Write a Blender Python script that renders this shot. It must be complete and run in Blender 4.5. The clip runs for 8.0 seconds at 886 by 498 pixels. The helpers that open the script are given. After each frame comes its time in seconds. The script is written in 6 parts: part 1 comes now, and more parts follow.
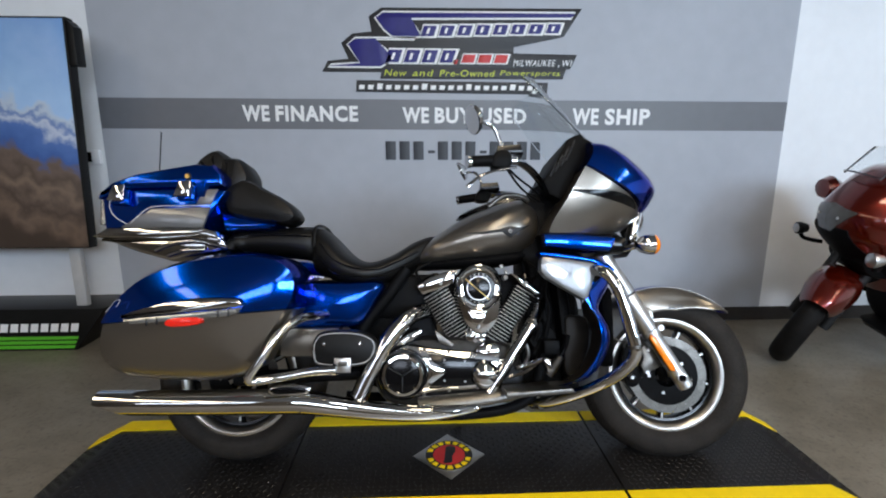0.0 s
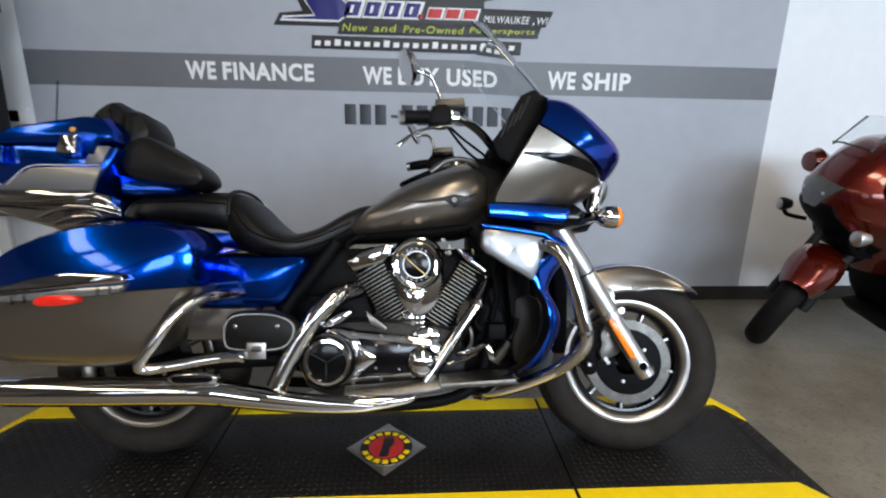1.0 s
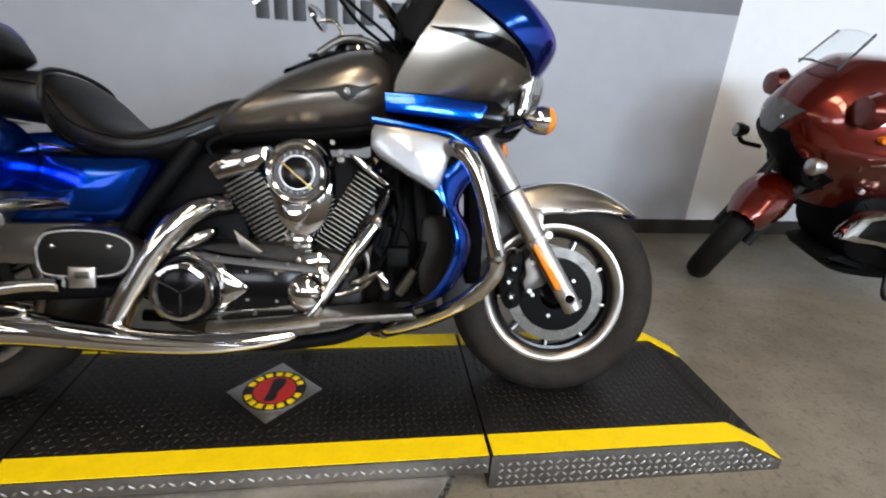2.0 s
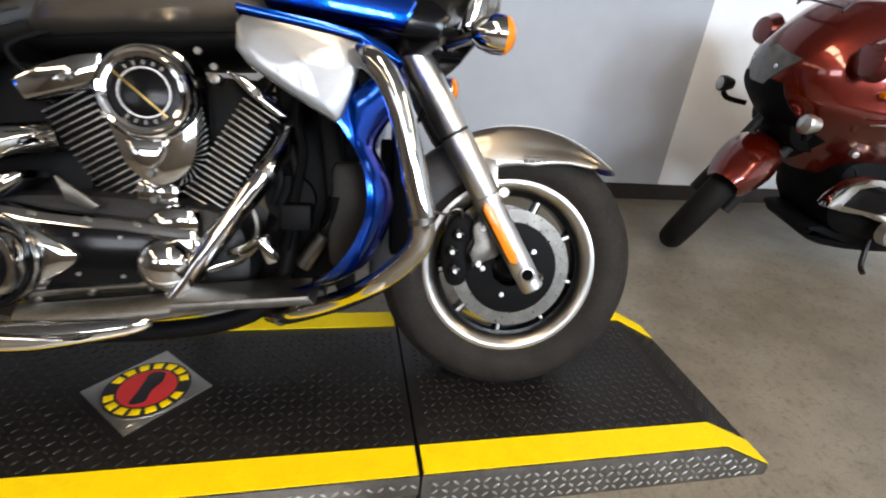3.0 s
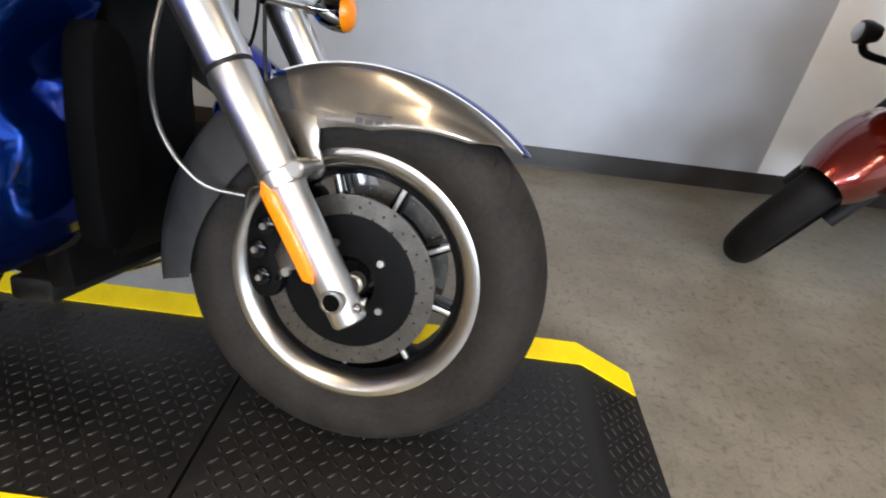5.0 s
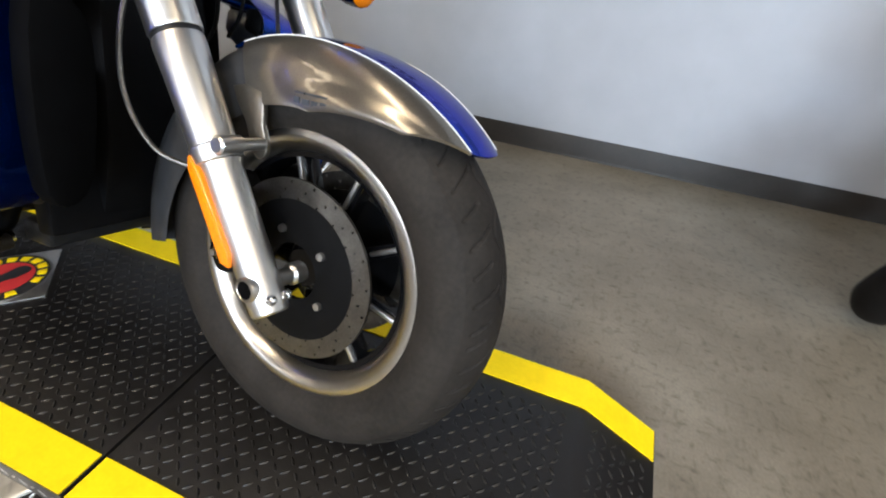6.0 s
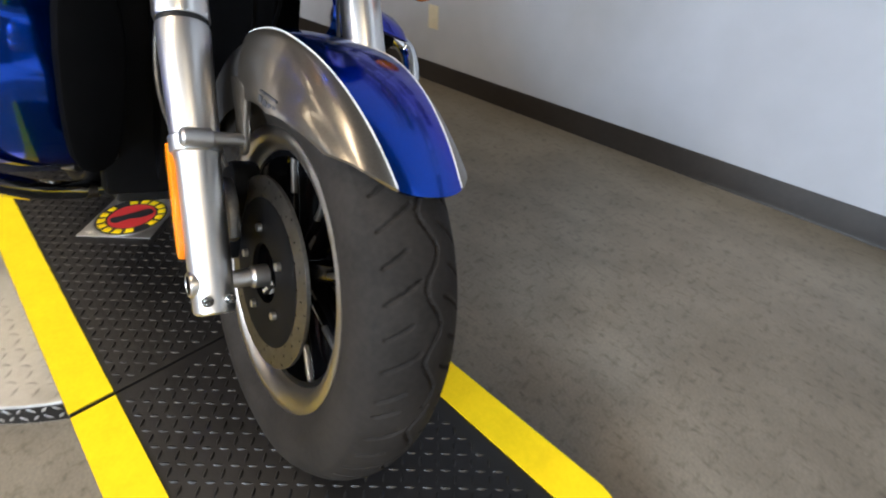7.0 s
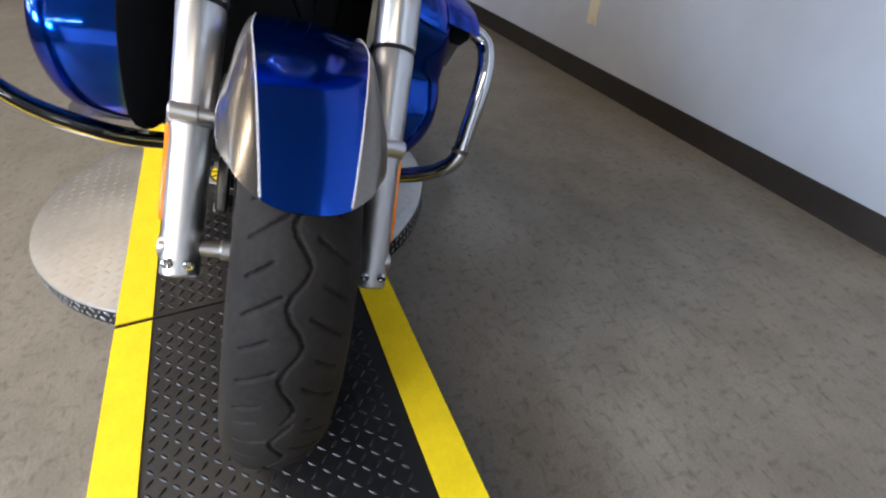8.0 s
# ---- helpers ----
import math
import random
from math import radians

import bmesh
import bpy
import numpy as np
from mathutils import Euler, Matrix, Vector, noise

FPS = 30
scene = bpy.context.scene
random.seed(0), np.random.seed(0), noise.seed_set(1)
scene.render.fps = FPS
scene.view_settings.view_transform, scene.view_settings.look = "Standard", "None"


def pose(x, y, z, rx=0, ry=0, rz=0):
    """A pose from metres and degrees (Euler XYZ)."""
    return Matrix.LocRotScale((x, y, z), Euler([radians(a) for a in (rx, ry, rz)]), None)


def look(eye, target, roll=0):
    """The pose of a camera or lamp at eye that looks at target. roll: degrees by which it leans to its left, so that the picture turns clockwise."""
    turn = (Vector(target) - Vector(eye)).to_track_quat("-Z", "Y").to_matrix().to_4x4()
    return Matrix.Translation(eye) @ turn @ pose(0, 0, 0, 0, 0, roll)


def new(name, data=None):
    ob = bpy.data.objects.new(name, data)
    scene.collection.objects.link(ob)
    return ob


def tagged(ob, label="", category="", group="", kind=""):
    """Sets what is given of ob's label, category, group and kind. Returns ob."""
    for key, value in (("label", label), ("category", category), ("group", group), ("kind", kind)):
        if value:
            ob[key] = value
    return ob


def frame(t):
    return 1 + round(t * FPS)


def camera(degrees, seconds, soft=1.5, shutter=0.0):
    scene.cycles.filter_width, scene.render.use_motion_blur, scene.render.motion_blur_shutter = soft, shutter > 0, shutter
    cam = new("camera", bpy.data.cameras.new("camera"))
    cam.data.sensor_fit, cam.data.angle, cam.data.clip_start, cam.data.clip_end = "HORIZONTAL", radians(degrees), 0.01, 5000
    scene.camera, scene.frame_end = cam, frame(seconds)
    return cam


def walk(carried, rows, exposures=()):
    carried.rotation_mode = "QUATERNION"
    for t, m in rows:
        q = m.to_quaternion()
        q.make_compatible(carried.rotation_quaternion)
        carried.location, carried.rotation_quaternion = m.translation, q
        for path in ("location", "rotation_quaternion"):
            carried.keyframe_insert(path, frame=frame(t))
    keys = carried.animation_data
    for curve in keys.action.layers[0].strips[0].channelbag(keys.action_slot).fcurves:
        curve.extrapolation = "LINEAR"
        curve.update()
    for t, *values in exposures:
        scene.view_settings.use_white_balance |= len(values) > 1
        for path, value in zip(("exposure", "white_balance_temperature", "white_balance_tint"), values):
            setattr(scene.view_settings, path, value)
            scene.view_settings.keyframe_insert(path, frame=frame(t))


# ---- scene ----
PATH = [
    (0, (-0.932, -1.618, 1.252), (-0.844, 0.34, 0.853), 0.1),
    (0.5, (-0.861, -1.522, 1.23), (-0.768, 0.427, 0.794), 0.2),
    (1, (-0.743, -1.429, 1.199), (-0.618, 0.503, 0.699), 1.0),
    (1.5, (-0.655, -1.324, 1.131), (-0.439, 0.571, 0.529), 2.2),
    (1.7, (-0.601, -1.279, 1.107), (-0.361, 0.591, 0.441), 2.7),
    (3, (-0.402, -0.934, 0.949), (0.017, 0.815, 0.074), 6.4),
    (3.5, (-0.235, -0.852, 0.931), (0.095, 0.908, 0.041), 6.9),
    (4, (-0.112, -0.767, 0.896), (0.144, 0.983, -0.038), 6.4),
    (4.5, (0.015, -0.67, 0.883), (0.155, 1.067, -0.099), 6.4),
    (5.8, (0.354, -0.478, 0.904), (-0.055, 1.1, -0.255), 5.4),
    (6, (0.395, -0.443, 0.883), (-0.139, 1.106, -0.263), 4.9),
    (6.5, (0.473, -0.323, 0.884), (-0.321, 1.057, -0.326), 3.5),
    (7, (0.552, -0.184, 0.886), (-0.546, 0.967, -0.326), 2.7),
    (7.5, (0.636, -0.053, 0.903), (-0.686, 0.817, -0.32), 1.4),
    (8, (0.639, 0.087, 0.89), (-0.789, 0.69, -0.374), 1.2),
]
cam = camera(86.1, 8.0, soft=2.0, shutter=0.4)
EXPOSURES = [(0, -0.13, 5950, 12), (1.5, 0.03, 6200, 13), (3.0, 0.33, 6500, 14), (3.5, 0.37, 6450, 14), (4.5, 0.63, 6350, 15), (6.0, 0.63, 6200, 12), (6.5, 0.59, 6200, 12), (8.0, 0.66, 5700, 15)]
walk(cam, [(t, look(eye, target, roll)) for t, eye, target, roll in PATH], EXPOSURES)

# ---- light ----
world = bpy.data.worlds.new("sky")
scene.world = world
world.use_nodes = True
wn = world.node_tree
sky = wn.nodes.new("ShaderNodeTexSky")
sky.sky_type, sky.sun_disc = "NISHITA", False
sky.sun_elevation, sky.sun_rotation = radians(38), radians(150)
wn.links.new(sky.outputs["Color"], wn.nodes["Background"].inputs["Color"])
wn.nodes["Background"].inputs["Strength"].default_value = 0.12

sun_data = bpy.data.lights.new("sun", "SUN")
sun_data.energy, sun_data.angle, sun_data.color = 2.0, radians(0.6), (1.0, 0.95, 0.88)
sun = new("sun", sun_data)
sun.matrix_world = look((4, -12, 10), (3.0, -4.5, 0))

WALL_Y, BACK_Y, LEFT_X, RIGHT_X, CEIL = 1.738, -5.5, -6.0, 6.0, 3.4
WINDOW_POWER, TUBE_POWER = 560.0, 25.0


def area_lamp(name, m, w, h, power, color):
    d = bpy.data.lights.new(name, "AREA")
    d.shape, d.size, d.size_y, d.energy, d.color = "RECTANGLE", w, h, power, color
    ob = new(name, d)
    ob.matrix_world = m
    return ob


# daylight through the shop windows behind the walk
WINDOWS = [(-4.5, 1.8), (-1.9, 1.8), (0.7, 1.8), (3.3, 1.8)]
SHARE = [0.03, 0.12, 0.37, 0.48]
DAYLIGHT = [(0.95, 0.97, 1.0), (0.90, 0.95, 1.0), (0.80, 0.91, 1.0), (0.70, 0.87, 1.0)]
W0, W1 = 2.05, 3.05
for (wx, ww), share, tone in zip(WINDOWS, SHARE, DAYLIGHT):
    area_lamp("window_daylight", look((wx, BACK_Y - 0.10, 2.55), (wx, 0, 1.5)), ww, 1.0, WINDOW_POWER * share, tone)

# rows of ceiling tubes
TUBES = [(tx, ty) for tx in (-4.1, -0.5, 3.1) for ty in (-4.5, -2.9, -1.3)]
for tx, ty in TUBES:
    area_lamp("tube_light", look((tx, ty, CEIL - 0.07), (tx, ty + 0.001, 0)), 0.36, 1.3, TUBE_POWER * (0.6 if tx < -3 else 1.1), (1.0, 0.81, 0.54))

# ---- materials ----


def mat(name, color, rough=0.5, metal=0.0, var=0.0, scale=30.0, bump=0.0, bscale=200.0, coat=0.0, second=None, rvar=0.0, coords="Object", spec=0.5, tint=None):
    m = bpy.data.materials.new(name)
    m.use_nodes = True
    nt = m.node_tree
    p = nt.nodes["Principled BSDF"]
    p.inputs["Base Color"].default_value = (*color, 1)
    p.inputs["Roughness"].default_value, p.inputs["Metallic"].default_value = rough, metal
    p.inputs["Coat Weight"].default_value, p.inputs["Coat Roughness"].default_value = coat, 0.025
    p.inputs["Specular IOR Level"].default_value = spec
    if tint:
        p.inputs["Specular Tint"].default_value = (*tint, 1)
    tc = nt.nodes.new("ShaderNodeTexCoord")
    if var or second or rvar:
        n1, n2 = nt.nodes.new("ShaderNodeTexNoise"), nt.nodes.new("ShaderNodeTexNoise")
        n1.inputs["Scale"].default_value, n2.inputs["Scale"].default_value = scale, scale * 7.3
        n1.inputs["Detail"].default_value = n2.inputs["Detail"].default_value = 4
        mean = nt.nodes.new("ShaderNodeMix")
        mean.inputs["Factor"].default_value = 0.45
        for n, slot in ((n1, "A"), (n2, "B")):
            nt.links.new(tc.outputs[coords], n.inputs["Vector"])
            nt.links.new(n.outputs["Fac"], mean.inputs[slot])
        ramp = nt.nodes.new("ShaderNodeValToRGB")
        ramp.color_ramp.elements[0].position, ramp.color_ramp.elements[1].position = 0.35, 0.65
        dark = second or tuple(c * (1 - var) for c in color)
        ramp.color_ramp.elements[0].color = (*dark, 1)
        ramp.color_ramp.elements[1].color = (*(color if second else tuple(min(1, c * (1 + var)) for c in color)), 1)
        nt.links.new(mean.outputs["Result"], ramp.inputs["Fac"])
        if var or second:
            nt.links.new(ramp.outputs["Color"], p.inputs["Base Color"])
        if rvar:
            mr = nt.nodes.new("ShaderNodeMapRange")
            mr.inputs["From Min"].default_value, mr.inputs["From Max"].default_value = 0.3, 0.7
            mr.inputs["To Min"].default_value, mr.inputs["To Max"].default_value = max(0.02, rough - rvar), rough + rvar
            nt.links.new(mean.outputs["Result"], mr.inputs["Value"])
            nt.links.new(mr.outputs["Result"], p.inputs["Roughness"])
    if bump:
        nb, bp = nt.nodes.new("ShaderNodeTexNoise"), nt.nodes.new("ShaderNodeBump")
        nb.inputs["Scale"].default_value, nb.inputs["Detail"].default_value = bscale, 3
        bp.inputs["Strength"].default_value, bp.inputs["Distance"].default_value = bump, 0.002
        nt.links.new(tc.outputs[coords], nb.inputs["Vector"])
        nt.links.new(nb.outputs["Fac"], bp.inputs["Height"])
        nt.links.new(bp.outputs["Normal"], p.inputs["Normal"])
    return m


def glass(name, color, rough=0.02, ior=1.45):
    m = mat(name, color, rough)
    p = m.node_tree.nodes["Principled BSDF"]
    p.inputs["Transmission Weight"].default_value, p.inputs["IOR"].default_value = 1.0, ior
    return m



def floor_material():
    """Worn vinyl tile: warm grey with short dark streaks and broad traffic stains."""
    m = mat("vinyl_floor", (0.25, 0.225, 0.185), 0.42, bump=0.06, bscale=60)
    nt = m.node_tree
    p = nt.nodes["Principled BSDF"]
    tc = nt.nodes.new("ShaderNodeTexCoord")

    def noise(scale, detail, stretch, turn):
        mp, n = nt.nodes.new("ShaderNodeMapping"), nt.nodes.new("ShaderNodeTexNoise")
        mp.inputs["Scale"].default_value, mp.inputs["Rotation"].default_value = stretch, (0, 0, turn)
        n.inputs["Scale"].default_value, n.inputs["Detail"].default_value = scale, detail
        nt.links.new(tc.outputs["Object"], mp.inputs["Vector"])
        nt.links.new(mp.outputs["Vector"], n.inputs["Vector"])
        return n

    def ramp(n, stops):
        r = nt.nodes.new("ShaderNodeValToRGB")
        r.color_ramp.elements[0].position, r.color_ramp.elements[0].color = stops[0][0], (*stops[0][1], 1)
        r.color_ramp.elements[1].position, r.color_ramp.elements[1].color = stops[1][0], (*stops[1][1], 1)
        nt.links.new(n.outputs["Fac"], r.inputs["Fac"])
        return r

    base = ramp(noise(1.6, 6, (1, 1, 1), 0), [(0.32, (0.164, 0.142, 0.110)), (0.68, (0.224, 0.199, 0.161))])
    stains = ramp(noise(6.0, 5, (1, 1.3, 1), 0.2), [(0.35, (0.87, 0.86, 0.84)), (0.6, (1.05, 1.05, 1.04))])
    flecks = ramp(noise(30, 4, (1, 2.2, 1), 0.35), [(0.27, (0.64, 0.62, 0.59)), (0.44, (1.02, 1.02, 1.02))])
    flecks2 = ramp(noise(26, 5, (2.0, 1, 1), -0.35), [(0.27, (0.66, 0.64, 0.61)), (0.445, (1.02, 1.02, 1.02))])
    grain = ramp(noise(160, 2, (1, 1, 1), 0), [(0.3, (0.86, 0.86, 0.86)), (0.7, (1.1, 1.09, 1.06))])
    out = base.outputs["Color"]
    for other in (stains, flecks, flecks2, grain):
        x = nt.nodes.new("ShaderNodeMix")
        x.data_type, x.blend_type = "RGBA", "MULTIPLY"
        x.inputs[0].default_value = 1
        nt.links.new(out, x.inputs[6])
        nt.links.new(other.outputs["Color"], x.inputs[7])
        out = x.outputs[2]
    nt.links.new(out, p.inputs["Base Color"])
    return m


def poster_material():
    """Printed mountain view: blue sky over snowy ridges over brown rock, by height on the panel."""
    m = mat("poster_print", (0.3, 0.4, 0.6), 0.35)
    nt = m.node_tree
    p = nt.nodes["Principled BSDF"]
    tc, sep, n = nt.nodes.new("ShaderNodeTexCoord"), nt.nodes.new("ShaderNodeSeparateXYZ"), nt.nodes.new("ShaderNodeTexNoise")
    n.inputs["Scale"].default_value, n.inputs["Detail"].default_value = 7.5, 12
    nt.links.new(tc.outputs["Object"], sep.inputs["Vector"])
    nt.links.new(tc.outputs["Object"], n.inputs["Vector"])
    k, a, b, slope = (nt.nodes.new("ShaderNodeMath") for _ in range(4))
    k.operation, slope.operation = "MULTIPLY_ADD", "MULTIPLY_ADD"
    k.inputs[1].default_value, k.inputs[2].default_value = 0.30, 0.35
    nt.links.new(n.outputs["Fac"], k.inputs[0])
    slope.inputs[1].default_value = 0.35
    b.operation, b.inputs[1].default_value = "MULTIPLY", 0.758
    nt.links.new(sep.outputs["X"], slope.inputs[0])
    nt.links.new(sep.outputs["Z"], slope.inputs[2])
    nt.links.new(slope.outputs[0], b.inputs[0])
    nt.links.new(b.outputs[0], a.inputs[0])
    nt.links.new(k.outputs[0], a.inputs[1])
    r = nt.nodes.new("ShaderNodeValToRGB")
    stops = [(0.0, (0.06, 0.042, 0.032)), (0.1, (0.16, 0.11, 0.08)), (0.16, (0.07, 0.05, 0.04)), (0.24, (0.19, 0.135, 0.10)), (0.30, (0.09, 0.065, 0.05)), (0.36, (0.14, 0.10, 0.08)), (0.41, (0.05, 0.11, 0.32)), (0.5, (0.08, 0.16, 0.42)),
             (0.545, (0.5, 0.55, 0.65)), (0.575, (0.12, 0.2, 0.45)), (0.6, (0.45, 0.52, 0.62)), (0.64, (0.33, 0.5, 0.75)), (1.0, (0.16, 0.32, 0.62))]
    e = r.color_ramp.elements
    e[0].position, e[0].color = stops[0][0], (*stops[0][1], 1)
    e[1].position, e[1].color = stops[-1][0], (*stops[-1][1], 1)
    for pos, c in stops[1:-1]:
        s = e.new(pos)
        s.color = (*c, 1)
    nt.links.new(a.outputs[0], r.inputs["Fac"])
    nt.links.new(r.outputs["Color"], p.inputs["Base Color"])
    return m


M = dict(
    wall_white=mat("white_wall_paint", (0.82, 0.835, 0.86), 0.6, var=0.03, scale=1.5, bump=0.05, bscale=120),
    wall_grey=mat("grey_wall_paint", (0.405, 0.424, 0.468), 0.5, var=0.05, scale=1.2, bump=0.05, bscale=120, spec=0.3),
    stripe=mat("dark_grey_stripe", (0.15, 0.155, 0.17), 0.45, var=0.05, scale=2),
    # unseen ceiling, toned dark so that chrome and paint mirror little light
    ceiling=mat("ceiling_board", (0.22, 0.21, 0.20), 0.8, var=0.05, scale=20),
    wall_back=mat("back_wall_paint", (0.16, 0.147, 0.135), 0.7, var=0.08, scale=1.5),
    base=mat("vinyl_skirting", (0.021, 0.017, 0.014), 0.45, var=0.2, scale=8, spec=0.25),
    floor=floor_material(),
    black_plate=mat("black_painted_plate", (0.0056, 0.0048, 0.0047), 0.46, var=0.4, scale=7, rvar=0.1, bump=0.1, spec=0.42),
    tread=mat("worn_tread_tops", (0.0125, 0.0115, 0.0112), 0.40, 0.3, var=0.8, scale=9),
    alu_plate=mat("aluminium_plate", (0.56, 0.55, 0.53), 0.42, 1.0, var=0.12, scale=9, rvar=0.1),
    yellow=mat("yellow_floor_tape", (0.95, 0.665, 0.0), 0.55, var=0.06, scale=18, spec=0.2),
    blue=mat("metallic_blue_paint", (0.0, 0.050, 0.40), 0.15, 0.95, var=0.12, scale=500, coat=0.55, tint=(0.0, 0.12, 0.45)),
    grey_paint=mat("titanium_grey_paint", (0.186, 0.166, 0.140), 0.28, 0.85, var=0.14, scale=500, coat=0.6),
    silver_paint=mat("silver_paint", (0.21, 0.212, 0.218), 0.34, 0.7, var=0.08, scale=500, coat=0.8),
    chrome=mat("chrome", (0.60, 0.60, 0.595), 0.055, 1.0, rvar=0.02, scale=14),
    alu=mat("satin_aluminium", (0.58, 0.57, 0.56), 0.36, 1.0, var=0.03, scale=6),
    fork_cover=mat("polished_fork_cover", (0.60, 0.59, 0.575), 0.30, 1.0, var=0.03, scale=8),
    rim_alu=mat("machined_rim", (0.44, 0.42, 0.39), 0.30, 1.0, var=0.05, scale=12),
    fin_edge=mat("machined_fin", (0.34, 0.325, 0.30), 0.32, 1.0, var=0.1, scale=60),
    steel=mat("rotor_steel", (0.150, 0.142, 0.130), 0.38, 1.0, var=0.25, scale=40),
    skirt_plate=mat("dull_tread_plate", (0.15, 0.14, 0.13), 0.52, 0.85, var=0.25, scale=14, rvar=0.1),
    # dark grey of the screen trim, also the shaded tail of the fender
    trim_shade_grey=mat("dark_grey_trim_and_shade", (0.035, 0.035, 0.037), 0.45, var=0.2, scale=30, spec=0.3),
    cast=mat("dark_cast_metal", (0.022, 0.022, 0.023), 0.42, 0.5, var=0.3, scale=40, spec=0.3),
    black=mat("black_plastic", (0.0038, 0.0038, 0.0042), 0.5, var=0.3, scale=30, bump=0.05, spec=0.07),
    # near-black that puts the shade of hollows onto flat parts
    intake=mat("hollow_shade_black", (0.0016, 0.0016, 0.0018), 0.8, var=0.3, scale=30, spec=0.04),
    cowl_inner=mat("brown_inner_panel", (0.016, 0.0142, 0.0128), 0.45, var=0.25, scale=30, spec=0.2),
    gloss=mat("gloss_black", (0.003, 0.003, 0.0036), 0.14, spec=0.22),
    vinyl=mat("black_seat_vinyl", (0.0055, 0.0052, 0.005), 0.40, var=0.25, scale=14, bump=0.22, bscale=420, spec=0.22),
    rubber=mat("tyre_rubber", (0.0180, 0.0152, 0.0132), 0.75, var=0.35, scale=18, bump=0.12, bscale=300, spec=0.2),
    # rubber darkened for the shade round the red motorcycle's wheels
    tyre_shaded=mat("shaded_tyre_rubber", (0.0075, 0.0066, 0.0062), 0.7, var=0.3, scale=20, bump=0.1, bscale=300, spec=0.15),
    amber=mat("amber_lens", (0.95, 0.24, 0.0), 0.2, coat=0.5, var=0.08, scale=200, bump=0.3, bscale=700),
    red_lens=mat("red_lens", (0.75, 0.02, 0.008), 0.15, coat=0.6, var=0.1, scale=200),
    lens=mat("lamp_lens", (0.32, 0.32, 0.31), 0.12, 0.7, var=0.3, scale=60, coat=0.6),
    headlens=mat("grey_headlamp_lens", (0.10, 0.097, 0.09), 0.12, 0.4, var=0.2, scale=3, coat=1.0),
    pinstripe=mat("white_pinstripe", (0.75, 0.75, 0.76), 0.35),
    red_paint=mat("candy_red_paint", (0.128, 0.0072, 0.0012), 0.26, 0.7, var=0.15, scale=400, coat=1.0),
    white=mat("white_vinyl_letter", (0.85, 0.85, 0.85), 0.5, var=0.02, scale=20),
    ink=mat("dark_vinyl_letter", (0.03, 0.034, 0.042), 0.5, var=0.1, scale=20),
    sign_black=mat("sign_black", (0.016, 0.016, 0.018), 0.5, var=0.1, scale=20),
    sign_blue=mat("sign_blue", (0.016, 0.014, 0.16), 0.5, var=0.1, scale=20),
    sign_red=mat("sign_red", (0.55, 0.03, 0.03), 0.5, var=0.08, scale=20),
    sign_lime=mat("sign_lime", (0.55, 0.62, 0.02), 0.5, var=0.06, scale=20),
    green=mat("stand_green", (0.10, 0.42, 0.02), 0.45, var=0.06, scale=12),
    stand_black=mat("stand_black_laminate", (0.007, 0.007, 0.007), 0.4, var=0.3, scale=10, spec=0.2),
    brass=mat("brass", (0.40, 0.29, 0.10), 0.3, 1.0, var=0.1, scale=60),
    post=mat("grey_painted_post", (0.45, 0.45, 0.45), 0.45, var=0.05, scale=12),
    poster=poster_material(),
    ivory=mat("ivory_plastic", (0.62, 0.56, 0.40), 0.4, var=0.05, scale=30),
    screen=glass("clear_screen", (0.93, 0.96, 0.97)),
    mirror=mat("mirror_glass", (0.9, 0.9, 0.9), 0.02, 1.0),
    ground=mat("asphalt", (0.06, 0.06, 0.06), 0.8, var=0.3, scale=6),
)

# ---- mesh helpers ----


def part(name, bm, material, parent=None, label="", sharp=38, kind="", m=None):
    """Links a bmesh as one mesh object under a thing or a part."""
    bmesh.ops.recalc_face_normals(bm, faces=bm.faces)
    for f in bm.faces:
        f.smooth = True
    for e in bm.edges:
        if len(e.link_faces) == 2 and e.calc_face_angle(0) > radians(sharp):
            e.smooth = False
    me = bpy.data.meshes.new(name)
    bm.to_mesh(me)
    bm.free()
    me.materials.append(material)
    ob = new(name, me)
    if parent:
        ob.parent = parent
    if m is not None:
        ob.matrix_basis = m
    if label:
        ob["label"] = label
    if kind:
        ob["kind"] = kind
    return ob


def again(ob, m=None, parent=None):
    """Another object on the same mesh."""
    o = ob.copy()
    scene.collection.objects.link(o)
    if parent:
        o.parent = parent
    if m is not None:
        o.matrix_basis = m
    return o


def thing(name, m, label, category, group="", kind=""):
    ob = new(name)
    ob.matrix_basis = m
    return tagged(ob, label, category, group, kind)


def smooth_line(pts, n=6, closed=False):
    """Catmull-Rom through the points."""
    P = [Vector(p) for p in pts]
    out, k = [], len(P)
    for i in range(k if closed else k - 1):
        a, b, c, d = (P[(i + j) % k] if closed else P[max(0, min(k - 1, i + j))] for j in (-1, 0, 1, 2))
        for s in range(n):
            t = s / n
            out.append(0.5 * (2 * b + (c - a) * t + (2 * a - 5 * b + 4 * c - d) * t * t + (3 * b - a - 3 * c + d) * t ** 3))
    if not closed:
        out.append(P[-1])
    return out


def loft(bm, rings, cap=True, closed=True):
    """Skins rings with equal numbers of points."""
    vs = [[bm.verts.new(p) for p in r] for r in rings]
    n = len(vs[0])
    for a, b in zip(vs, vs[1:]):
        for i in range(n if closed else n - 1):
            j = (i + 1) % n
            bm.faces.new((a[i], a[j], b[j], b[i]))
    if cap:
        bm.faces.new(vs[0][::-1])
        bm.faces.new(vs[-1])
    return bm


